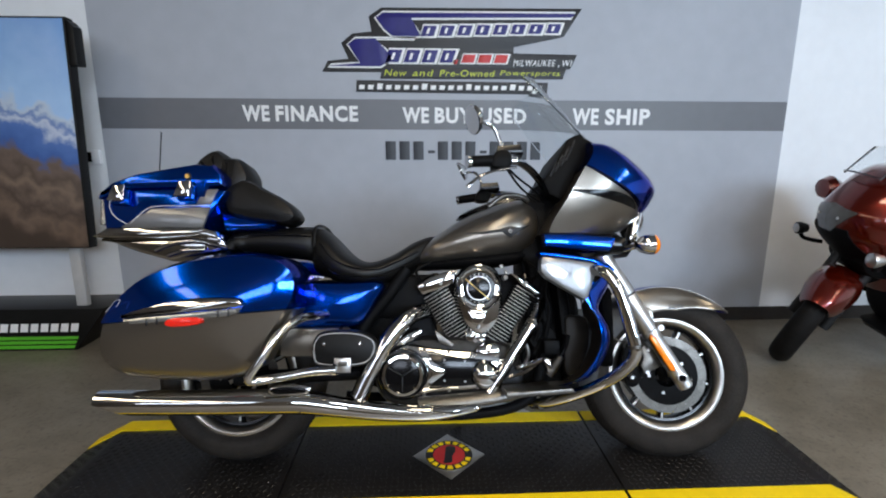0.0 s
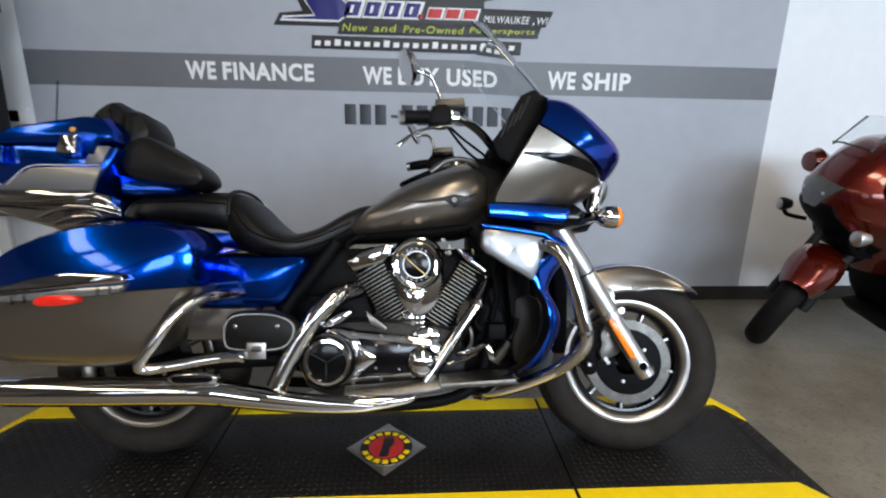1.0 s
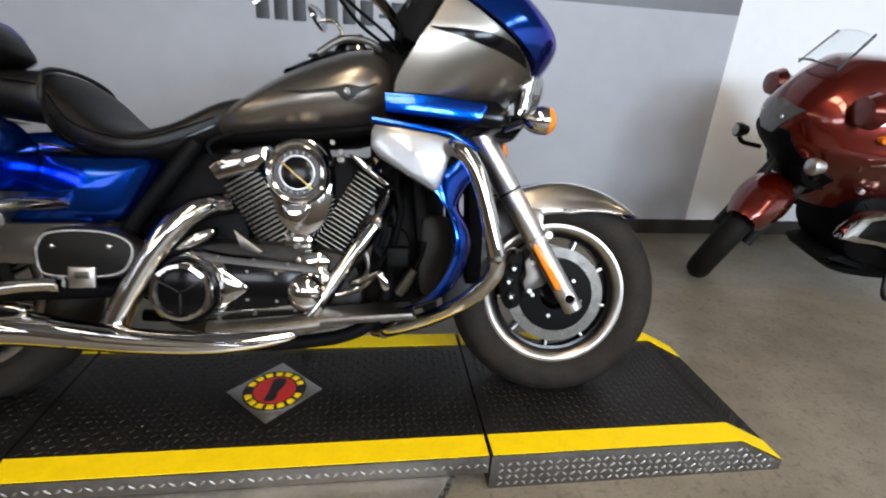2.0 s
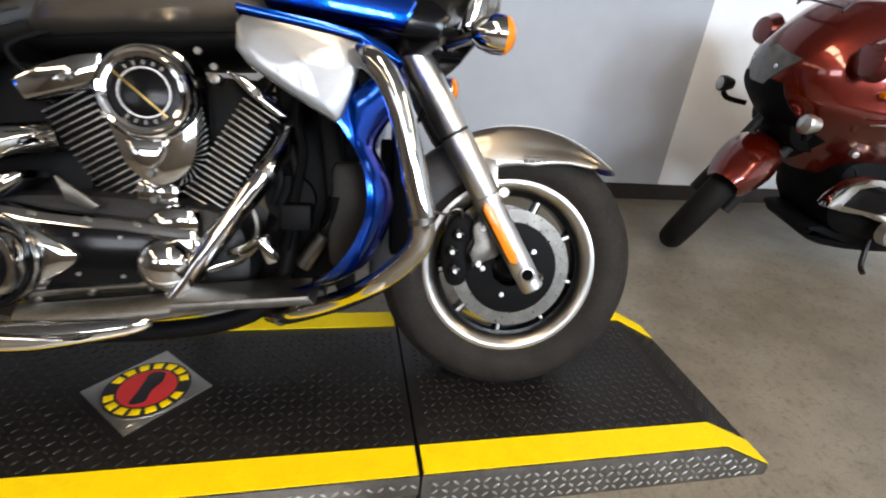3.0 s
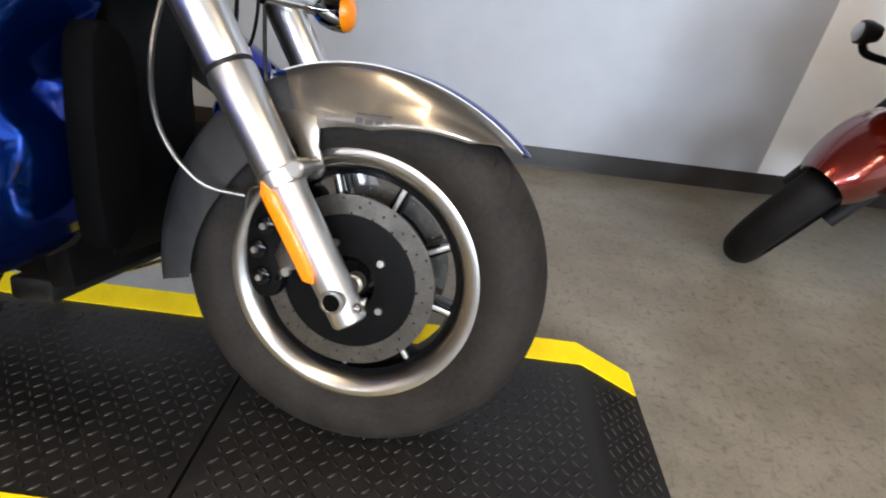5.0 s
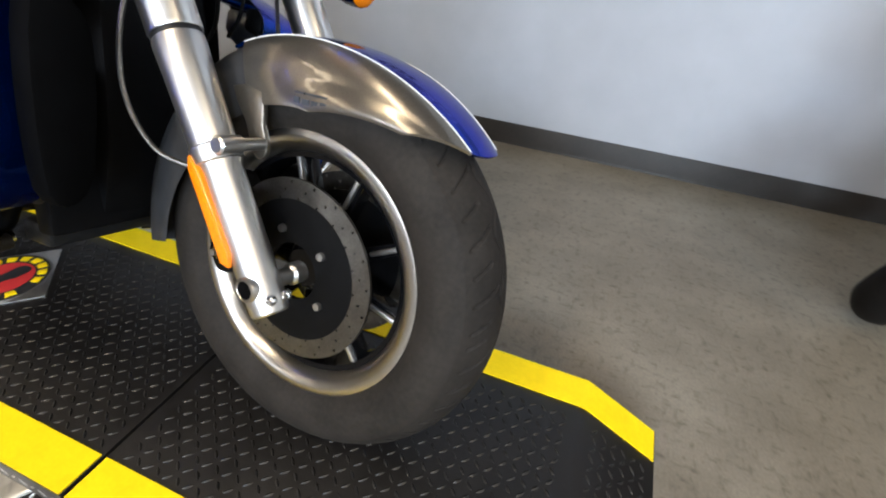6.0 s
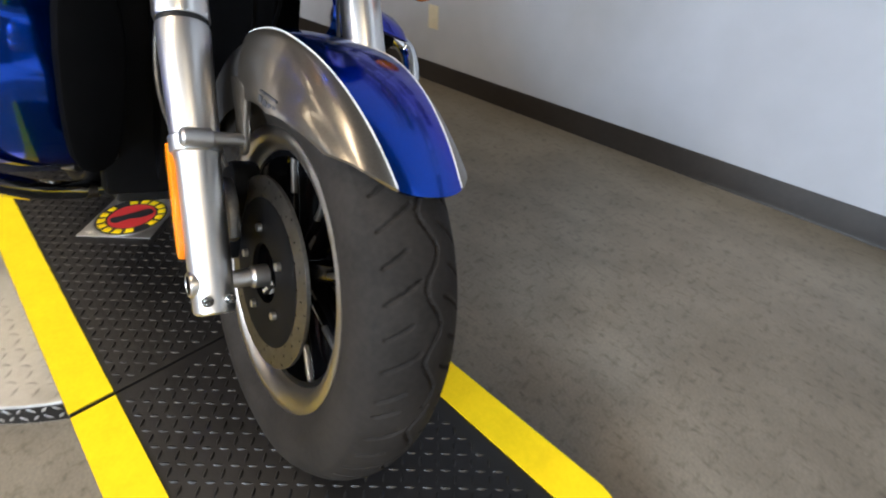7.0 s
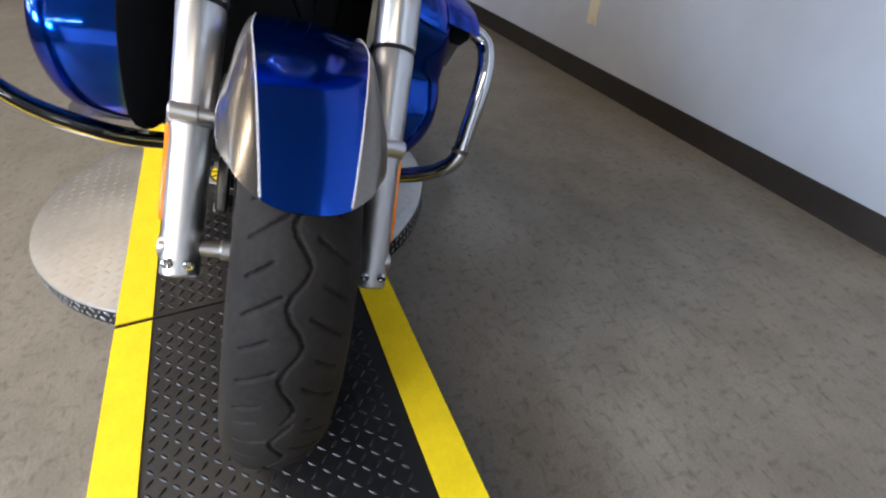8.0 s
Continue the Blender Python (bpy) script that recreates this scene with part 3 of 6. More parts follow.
part("deck_plate", section([S0 + 0.003, S1 - 0.003], [H, H], [0.0567, 0.0567]), M["black_plate"], board)
part("deck_plate", section([S1 + 0.003, E1 - 0.01, E1 + 0.01, F1], [H, H, H - 0.004, Z1], [0.0, 0.0]), M["black_plate"], board)
part("deck_plate", section([F0, E0 - 0.01, E0 + 0.01, S0 - 0.003], [Z1, H - 0.004, H, H], [0.0, 0.0]), M["black_plate"], board)
for sy in (-1, 1):
    for xs, zs, lo in (([S0 + 0.003, S1 - 0.003], [H, H], 0.0572), ([S1 + 0.003, E1, F1 - 0.001], [H, H, Z1], 0.0005), ([F0 + 0.001, E0, S0 - 0.003], [Z1, H, H], 0.0005)):
        o = [(x, z - 0.003) for x, z in zip(xs, zs)] + [(xs[-1], lo), (xs[0], lo)]
        part("side_skirt", slab(o, sy * (BW + 0.0004), sy * (BW + 0.0026), 0.0004, smooth=0), M["skirt_plate"], board, "dull grey tread plate skirt")


def skirt_place(x, y):
    return Vector((x, -BW - 0.0027, y)), EX, EZ, Vector((0, -1, 0))


def skirt_top(x):
    return H if x < E1 else H + (Z1 - H) * (x - E1) / (F1 - E1)


part("skirt_pattern", tread_field(S0 + 0.01, F1 - 0.02, 0.004, 0.112, skirt_place, lambda x, y: y < skirt_top(x) - 0.012 and (x > S1 or y > 0.066) and abs(x - S1) > 0.012, 0.0225, 0.02, 0.006, 0.0014), M["alu_plate"], board, "raised tread bars", kind="stuff")


def tape(sy, xs, zs, name="edge_tape"):
    bm = bmesh.new()
    a, b = sy * (BW + 0.001), sy * (BW - 0.071)
    rows = []
    for h in (0.0002, 0.0026):
        rows.append([[bm.verts.new((x, y, z + h)) for x, z in zip(xs, zs)] for y in (a, b)])
    (la, lb), (ta, tb) = rows
    for i in range(len(xs) - 1):
        bm.faces.new((ta[i], ta[i + 1], tb[i + 1], tb[i]))
        bm.faces.new((la[i], la[i + 1], ta[i + 1], ta[i]))
        bm.faces.new((lb[i], lb[i + 1], tb[i + 1], tb[i]))
    for i in (0, -1):
        bm.faces.new((la[i], ta[i], tb[i], lb[i]))
    part(name, bm, M["yellow"], board, "yellow safety tape")


for sy in (-1, 1):
    tape(sy, [S0 + 0.006, S1 - 0.006], [H, H])
    tape(sy, [S1 + 0.006, E1, E1 + 0.01, F1 - 0.002], [H, H, H - 0.004, Z1 + 0.001])
    tape(sy, [F0 + 0.002, E0 - 0.01, E0, S0 - 0.006], [Z1 + 0.001, H - 0.004, H, H])


def top_place(x, y):
    if x > E1 + 0.01 or x < E0 - 0.01:
        end, bend = (F1, E1 + 0.01) if x > 0 else (F0, E0 - 0.01)
        k = (x - bend) / (end - bend)
        d = Vector((end - bend, 0, Z1 - H + 0.004)).normalized() * (1 if x > 0 else -1)
        n = Vector((-d.z, 0, d.x))
        return Vector((x, y, (H - 0.004) * (1 - k) + Z1 * k + 0.0002)), d, EY, n
    return Vector((x, y, H + 0.0001)), EX, EY, EZ


def on_deck(x, y):
    return not any(abs(x - s) < 0.022 for s in (S0, S1, E0, E1)) and abs(x - CX) + abs(y) > 0.155


# the bars nearest the front end stand singly, the rest joined
NEAR0, NEAR1 = 0.180, 0.455


def near_bars(x):
    return NEAR0 < x < NEAR1


part("tread_pattern", tread_field(F0 + 0.01, F1 - 0.01, -BW + 0.076, BW - 0.076, top_place, lambda x, y: on_deck(x, y) and not near_bars(x), 0.0205, 0.0185, 0.0056, 0.0018), M["tread"], board,
     "worn raised tread bars", kind="stuff")
bar_pair = []
for lean in (45, -45):
    bm = bmesh.new()
    d = Vector((math.cos(radians(lean)), math.sin(radians(lean)), 0))
    lozenge(bm, Vector((0, 0, 0)), d, Vector((-d.y, d.x, 0)), EZ, 0.0185, 0.0056, 0.0018)
    bar_pair.append(part("tread_bar", bm, M["tread"], board))
used = [False, False]
for i in range(int((F1 - F0 - 0.02) / 0.0205)):
    for j in range(int((2 * BW - 0.152) / 0.0205)):
        x, y = F0 + 0.01 + (i + 0.5) * 0.0205, -BW + 0.076 + (j + 0.5) * 0.0205
        if near_bars(x) and on_deck(x, y):
            k = 0 if (i + j) % 2 else 1
            m = pose(x, y, H + 0.0001)
            if used[k]:
                again(bar_pair[k], m)
            else:
                bar_pair[k].matrix_basis, used[k] = m, True

# round emblem plate let into the middle of the board
plate = thing("emblem_plate", pose(CX - 0.005, 0, H), "square tread plate with round red and yellow emblem", "emblem")


def lying(outline, z0, z1, r=0.0004):
    bm = slab(outline, z0, z1, r, smooth=0)
    bmesh.ops.transform(bm, matrix=Matrix(((1, 0, 0, 0), (0, 0, 1, 0), (0, 1, 0, 0), (0, 0, 0, 1))), verts=bm.verts)
    return bm


part("plate", lying([(0.137, 0), (0, 0.137), (-0.137, 0), (0, -0.137)], 0.0002, 0.003, 0.0008), M["alu_plate"], plate, "bare aluminium plate")
part("plate_pattern", tread_field(-0.12, 0.12, -0.12, 0.12, lambda x, y: (Vector((x, y, 0.0031)), EX, EY, EZ),
                               lambda x, y: abs(x) + abs(y) < 0.118 and math.hypot(x, y) > 0.096, 0.0225, 0.02, 0.006, 0.0016), M["alu_plate"], plate, kind="stuff")
for nm, r, z, mt in (("ring_edge", 0.094, 0.0042, "alu"), ("black_ring", 0.090, 0.0048, "sign_black"), ("red_disc", 0.060, 0.0054, "sign_red")):
    part(nm, lathe([(0.0031, 0.0), (0.0031, r), (z, r), (z, 0.0)], axis="Z", seg=48), M[mt], plate)
for k in range(16):
    if k in (0, 8):
        continue
    a0, a1 = math.tau * (k - 0.34) / 16, math.tau * (k + 0.34) / 16
    part("yellow_bar", lying([(0.066 * math.cos(a0), 0.066 * math.sin(a0)), (0.085 * math.cos(a0), 0.085 * math.sin(a0)),
                              (0.085 * math.cos(a1), 0.085 * math.sin(a1)), (0.066 * math.cos(a1), 0.066 * math.sin(a1))], 0.0049, 0.0058), M["yellow"], plate)
part("black_figure", lying(rounded([(-0.022, -0.05), (0.008, -0.046), (0.012, -0.01), (0.026, 0.02), (0.022, 0.05), (-0.008, 0.048), (-0.014, 0.012), (-0.018, -0.02)], 4), 0.0055, 0.0062),
     M["sign_black"], plate)

# ---- poster stand ----
stand = thing("poster_stand", pose(-3.126, 1.373, 0), "tall mountain poster stand on a black and green base", "display stand")
SWID = 1.15
part("poster_panel", slab([(-SWID, 0.668), (0.143, 0.668), (0.186, 2.0), (-SWID, 1.995)], 0.05, -0.020, 0.004, smooth=0), M["stand_black"], stand, "black panel edge")
pr = part("poster_print", slab([(-SWID + 0.01, -0.66), (0.135, -0.66), (0.176, 0.655), (-SWID + 0.01, 0.65)], -0.0205, -0.023, 0.0005, smooth=0), M["poster"], stand, "printed mountain landscape")
pr.location = (0, 0, 1.334)
part("bracket", slab([(0.178, 1.74), (0.222, 1.74), (0.226, 1.95), (0.19, 1.985)], 0.06, -0.015, 0.004, smooth=0), M["stand_black"], stand)
part("post", box(0.07, 0.04, 0.40, (-0.01, 0.07, 0.47), 0.006), M["post"], stand, "grey metal post")
part("post", box(0.07, 0.04, 0.40, (-0.95, 0.07, 0.47), 0.006), M["post"], stand, "grey metal post")
part("base", slab([(-SWID, 0.0), (-0.03, 0.0), (0.17, 0.275), (-SWID, 0.275)], 0.30, -0.02, 0.004, smooth=0), M["stand_black"], stand, "black base box")
for z in (0.012, 0.042, 0.072):
    part("green_band", slab([(-SWID, z), (-0.055 + z * 0.5, z), (-0.045 + z * 0.5, z + 0.022), (-SWID, z + 0.022)], -0.0205, -0.0225, 0.0004, smooth=0), M["green"], stand, "bright green band")
for i in range(8):
    x0 = -0.49 + i * 0.062
    part("brand_block", slab(leaning(x0, x0 + 0.046, 0.125, 0.18, 0.25), -0.0205, -0.0225, 0.0004, smooth=0), M["white"], stand, "pale lettering block")

# ---- the blue touring motorcycle (x forward from the front axle, y to its left, z up from the deck) ----
LEAN = 16.3
bike = thing("touring_motorcycle", pose(0, -0.029, H + 0.003, 0, 0, -1.5) @ pose(0, 0, 0, -LEAN), "blue and silver touring motorcycle leaning on its stand", "motorcycle")
AX = Vector((0.0, 0.0, 0.312))
# the front end is turned a little to the right about the steering axis and leans over further than the frame
HEAD = Vector((-0.26, 0, 0.73))
FRONT = Matrix.Rotation(radians(-4.3), 4, "X") @ Matrix.Translation(HEAD) @ Matrix.Rotation(radians(-7.5), 4, Vector((-0.51, 0, 0.86))) @ Matrix.Translation(-HEAD)
RX = Vector((-1.612, 0.0, 0.312))
TYRE_R = 0.312


def tread_depth(s, y):
    """Groove depth at the arc length s and the offset y of the front tyre."""
    d = 0.0
    c = 0.009 * math.sin(s * math.tau / 0.0822)
    if abs(y - c) < 0.0022:
        d = 0.004
    side = 1 if y > 0 else -1
    u = abs(y)
    if 0.013 < u < 0.050:
        q = (s + (0.021 if side > 0 else 0.0) + u * 0.72) / 0.0410
        if q % 1.0 < 0.095 and u > 0.013 + (0.012 if int(q) % 2 else 0.0):
            d = 0.0035
    return d


def tyre(R, width, rim_r, seg=180, grooves=False):
    """A round-crowned tyre about the y axis at the origin."""
    half, bm = width / 2, bmesh.new()
    prof = []
    nt = 56 if grooves else 18
    for i in range(nt + 1):
        u = -1 + 2 * i / nt
        y = u * half * 0.88
        prof.append((y, R - 0.030 * abs(u) ** 2.2, True))
    left = [(-half * 0.97, R - 0.047, False), (-half, R - 0.064, False), (-half * 0.98, R - 0.082, False), (-half * 0.86, rim_r + 0.010, False), (-half * 0.72, rim_r - 0.004, False)]
    prof = left[::-1] + prof + [(-y, r, g) for y, r, g in left]
    rings = []
    for k in range(seg):
        a = math.tau * k / seg
        ring = []
        for y, r, g in prof:
            q = r - (tread_depth(a * R, y) if grooves and g else 0)
            ring.append((q * math.cos(a), y, q * math.sin(a)))
        rings.append(ring)
    vs = [[bm.verts.new(p) for p in r] for r in rings]
    for k in range(seg):
        a, b = vs[k], vs[(k + 1) % seg]
        for j in range(len(prof) - 1):
            bm.faces.new((a[j], a[j + 1], b[j + 1], b[j]))
    return bm


def spoke_mesh(r0, r1, y, w0, w1, t):
    """One flat cast spoke along +x."""
    o = [(r0, -w0), (r1, -w1), (r1, w1), (r0, w0)]
    return slab(o, y + t, y - t, 0.002, smooth=0)



def wheel(name, at, R, width, grooves, rotors):
    w = new(name)
    w.parent, w.location = bike, at + Vector((0, 0.002, 0))
    rim_r = 0.2125
    hw = width * 0.39
    part("tyre", tyre(R, width, rim_r, 960 if grooves else 120, grooves), M["rubber"], w, sharp=60)
    part("rim", lathe([(-hw, 0.199), (-hw - 0.002, 0.204), (-hw, rim_r), (-hw + 0.006, rim_r + 0.001), (-hw + 0.012, 0.204), (0, 0.19), (hw - 0.012, 0.204), (hw - 0.006, rim_r + 0.001),
                       (hw, rim_r), (hw + 0.002, 0.204), (hw, 0.199), (hw - 0.006, 0.188), (hw - 0.022, 0.180), (0, 0.176), (-hw + 0.022, 0.180), (-hw + 0.006, 0.188)], seg=128, closed=True), M["rim_alu"], w, "polished aluminium rim")
    part("rim_well", lathe([(-hw + 0.0225, 0.1795), (-hw + 0.024, 0.171), (0, 0.168), (hw - 0.024, 0.171), (hw - 0.0225, 0.1795), (0, 0.1755)], seg=72, closed=True), M["gloss"], w, "black rim well")
    part("hub", lathe([(-0.045, 0.0), (-0.045, 0.03), (-0.03, 0.042), (0.03, 0.042), (0.045, 0.03), (0.045, 0.0)], seg=32), M["gloss"], w)
    spoke = part("spoke", spoke_mesh(0.035, 0.168, 0, 0.014, 0.009, 0.016), M["gloss"], w)
    edge = part("spoke_edge", spoke_mesh(0.118, 0.178, -0.019, 0.0035, 0.0045, 0.004), M["alu"], w, "machined spoke edge")
    for k in range(9):
        turn = Matrix.Rotation(math.tau * (k + 0.35) / 9, 4, "Y")
        if k == 0:
            spoke.matrix_basis = edge.matrix_basis = turn
        else:
            again(spoke, turn, w)
            again(edge, turn, w)
    for sy in rotors:
        y = sy * 0.062
        bm = bmesh.new()
        ns, rows = 240, [0.104 + 0.0039 * k for k in range(11)]
        hole = {2: 0, 5: 4, 8: 8}
        grid = {}
        for i in range(ns):
            for j, r in enumerate(rows):
                for s, yy in enumerate((y - 0.0025, y + 0.0025)):
                    grid[i, j, s] = bm.verts.new((r * math.cos(math.tau * i / ns), yy, r * math.sin(math.tau * i / ns)))
        for i in range(ns):
            k = (i + 1) % ns
            for j in range(10):
                if j in hole and (i + hole[j]) % 12 == 0:
                    for a, b in (((i, j), (i, j + 1)), ((k, j), (k, j + 1)), ((i, j), (k, j)), ((i, j + 1), (k, j + 1))):
                        bm.faces.new((grid[*a, 0], grid[*b, 0], grid[*b, 1], grid[*a, 1]))
                    continue
                for s in (0, 1):
                    bm.faces.new((grid[i, j, s], grid[k, j, s], grid[k, j + 1, s], grid[i, j + 1, s]))
            for j in (0, 10):
                bm.faces.new((grid[i, j, 0], grid[k, j, 0], grid[k, j, 1], grid[i, j, 1]))
        rotor = part("brake_disc", bm, M["steel"], w, "drilled steel brake disc")
        part("carrier", lathe([(y - 0.004, 0.045), (y - 0.005, 0.1), (y - 0.003, 0.112), (y + 0.004, 0.112), (y + 0.004, 0.045)], seg=48, closed=True), M["black"], rotor, "black disc carrier")
        bolt = None
        for k in range(5):
            a = math.tau * (k + 0.53) / 5
            if bolt is None:
                bolt = part("bolt", lathe([(0.0, 0.0), (0.0, 0.0065), (-sy * -0.006, 0.006), (-sy * -0.0065, 0.0)], seg=10), M["alu"], rotor, "bright bolt head")
                bolt.location = (0.068 * math.cos(a), y + sy * 0.005, 0.068 * math.sin(a))
            else:
                again(bolt, pose(0.068 * math.cos(a), y + sy * 0.005, 0.068 * math.sin(a)), rotor)
    return w


front_wheel = wheel("front_wheel", Vector((0.003, 0, 0.306)), 0.317, 0.136, True, (-1, 1))
front_wheel.matrix_basis = FRONT @ front_wheel.matrix_basis
# the tyre flattens where it bears on the deck
bear = bike.matrix_basis @ front_wheel.matrix_basis
for ob in front_wheel.children:
    if ob.name.startswith("tyre"):
        for v in ob.data.vertices:
            w = bear @ v.co
            if w.z < H + 0.0005:
                w.z = H + 0.0005
                v.co = bear.inverted() @ w
rear_wheel = wheel("rear_wheel", RX, TYRE_R, 0.172, False, (-1,))


# front fork
def fork_at(s):
    """A point on the right fork leg, s metres up from the axle."""
    return Vector((0.021 - 0.506 * s, -0.140, 0.309 + 0.8625 * s))


def fork_turn(bm, at):
    """Stands a form built along z on the fork leg."""
    bmesh.ops.transform(bm, matrix=Matrix.Translation(at) @ Matrix.Rotation(math.atan2(-0.506, 0.8625), 4, "Y"), verts=bm.verts)
    return bm


for sy in (-1, 1):
    leg = new("fork_leg")
    leg.parent = bike
    leg.matrix_basis = FRONT @ Matrix.Diagonal((1, -sy, 1, 1))
    slider = lathe([(-0.038, 0.0), (-0.038, 0.0235), (-0.035, 0.0262), (0.03, 0.0275), (0.165, 0.0275), (0.178, 0.030), (0.300, 0.0322), (0.338, 0.0335), (0.344, 0.0325), (0.346, 0.0)], axis="Z", seg=36)
    part("slider", fork_turn(slider, fork_at(0.0)), M["alu"], leg)
    part("seal_ring", fork_turn(lathe([(0.344, 0.0), (0.344, 0.0318), (0.352, 0.0318), (0.352, 0.0)], axis="Z", seg=32), fork_at(0.0)), M["cast"], leg)
    part("upper_cover", fork_turn(lathe([(0.351, 0.0), (0.351, 0.0335), (0.354, 0.0345), (0.70, 0.0345), (0.70, 0.0)], axis="Z", seg=36), fork_at(0.0)), M["fork_cover"], leg, "polished upper fork cover")
    a = fork_at(0.004)
    part("axle_lug", lathe([(-0.020, 0.0125), (-0.0285, 0.0125), (-0.0295, 0.0135), (-0.0290, 0.0165), (-0.026, 0.0185), (-0.018, 0.0195)], a, seg=32, closed=True), M["rim_alu"], leg)
    # dark disc on the surface, in place of the hole's shade
    part("axle_hole_shade", lathe([(-0.0284, 0.0), (-0.0284, 0.0115), (-0.0288, 0.0127)], a, seg=24), M["intake"], leg, "dark disc for the shaded axle hole")
    f = fork_at(-0.016) + Vector((0.0215, 0, 0.010))
    for k in (-0.0135, 0.0135):
        part("clamp_bolt", lathe([(0.0, 0.0078), (0.005, 0.0075), (0.0065, 0.006), (0.0065, 0.0036), (0.003, 0.0036), (0.003, 0.0)], f + Vector((0, k, 0)), axis="X", seg=18), M["chrome"], leg, "bright clamp bolt")
    part("axle_spacer", lathe([(0.02, 0.0), (0.02, 0.0125), (0.050, 0.0125), (0.054, 0.0165), (0.074, 0.0165), (0.074, 0.0)], a, seg=28), M["alu"], leg)
    # clamp ring with a stub that carries the fender stay
    part("fender_clamp", fork_turn(lathe([(0.176, 0.030), (0.178, 0.0325), (0.198, 0.0330), (0.201, 0.030)], axis="Z", seg=32), fork_at(0.0)), M["alu"], leg)
    b = fork_at(0.190) + Vector((0.030, 0.0, 0.018))
    part("fender_boss", lathe([(-0.026, 0.0), (-0.026, 0.0095), (-0.023, 0.0125), (0.010, 0.0125), (0.012, 0.0090), (0.050, 0.0085), (0.050, 0.0)], b, seg=28), M["alu"], leg)
    # reflector
    mid = fork_at(0.116) + Vector((-0.011, -0.0245, -0.006))
    turn = Matrix.Rotation(math.atan2(-0.506, 0.8625), 4, "Y")
    for nm, mt, g, yy in (("reflector_base", "black", 0.0025, 0.0), ("reflector", "amber", 0.0, -0.007)):
        o = [(-0.010 - g, -0.068 - g), (0.002, -0.078 - g), (0.011 + g, -0.062), (0.011 + g, 0.054), (0.0, 0.076 + g), (-0.010 - g, 0.062)]
        bm = slab(o, 0.010 + yy, -0.003 + yy, 0.003, smooth=0)
        bmesh.ops.transform(bm, matrix=Matrix.Translation(mid) @ turn, verts=bm.verts)
        part(nm, bm, M[mt], leg, "long amber side reflector" if mt == "amber" else "")
    # calliper behind the leg
    cal = part("calliper", slab([(-0.158, 0.285), (-0.140, 0.262), (-0.112, 0.268), (-0.100, 0.30), (-0.108, 0.335), (-0.098, 0.37), (-0.088, 0.40), (-0.105, 0.432), (-0.135, 0.428), (-0.158, 0.395), (-0.166, 0.34)], -0.04, -0.083, 0.008, smooth=3), M["black"], leg, "black brake calliper")
    part("bracket", slab([(-0.102, 0.300), (-0.088, 0.318), (-0.060, 0.330), (-0.028, 0.352), (-0.050, 0.402), (-0.085, 0.422), (-0.100, 0.400), (-0.094, 0.372), (-0.104, 0.345), (-0.096, 0.325)], -0.088, -0.104, 0.004, smooth=2), M["steel"], leg, "cast calliper bracket")
    for k, (bx, bz) in enumerate(((-0.134, 0.300), (-0.142, 0.345), (-0.128, 0.385))):
        part("piston_boss", lathe([(-0.080, 0.016), (-0.090, 0.0155), (-0.0925, 0.012), (-0.0925, 0.0)], (bx, 0, bz), seg=20), M["gloss"], cal)
        part("calliper_bolt", lathe([(-0.092, 0.0), (-0.092, 0.0055), (-0.098, 0.005), (-0.098, 0.0)], (bx, 0, bz), seg=12), M["alu"], cal)
    for bx, bz in ((-0.082, 0.322), (-0.075, 0.405)):
        part("calliper_bolt", lathe([(-0.103, 0.0), (-0.103, 0.0075), (-0.110, 0.0068), (-0.110, 0.0)], (bx, 0, bz), seg=12), M["alu"], cal)
    part("bleed_pipe", tube([(-0.120, -0.085, 0.425), (-0.128, -0.095, 0.445), (-0.150, -0.095, 0.440), (-0.160, -0.09, 0.41)], 0.0035, 8), M["steel"], cal)
    part("brake_hose", tube([(-0.255, -0.115, 0.74), (-0.268, -0.145, 0.62), (-0.255, -0.152, 0.52), (-0.205, -0.14, 0.45), (-0.15, -0.11, 0.432)], 0.0038, 8), M["steel"], leg, "braided brake hose")


# front fender
def fender_ring(th, u):
    """A point on the fender: angle th in degrees, u from -1 to 1 across."""
    if th < 87:
        r_top = 0.333 + 0.011 * ((87 - th) / 45) ** 2
        edge = 0.010 + 0.074 * min(1.0, max(0.0, (th - 42) / 40)) ** 0.85
    else:
        r_top = 0.333 + 0.014 * ((th - 87) / 104) ** 2
        edge = 0.084 + 0.008 * min(1.0, (th - 87) / 30) - 0.03 * max(0.0, (th - 150) / 45)
    half = 0.091 - 0.021 * max(0.0, min(1.0, (68 - th) / 26)) ** 1.4
    line = 0.041 + 0.026 * max(0.0, min(1.0, (th - 42) / 42))
    a, t = abs(u), radians(th)
    if a < 0.45:
        y, r = line * (a / 0.45), r_top - 0.006 * (a / 0.45) ** 2
    else:
        s = (a - 0.45) / 0.55
        y = line + (half - line) * math.sin(s * math.pi / 2)
        r = r_top - 0.006 - edge * (1 - math.cos(s * math.pi / 2)) ** 0.85
        # the side's lower band flares out below a crease
        y += (0.004 * max(0.0, (s - 0.68) / 0.32) - 0.0012 * math.exp(-((s - 0.68) / 0.09) ** 2)) * min(1.0, max(0.0, (100 - th) / 20))
    return Vector((r * math.cos(t), math.copysign(y, u), r * math.sin(t))) + AX


def fender_start(u):
    return 41.0 + 13.0 * abs(u) ** 2.6


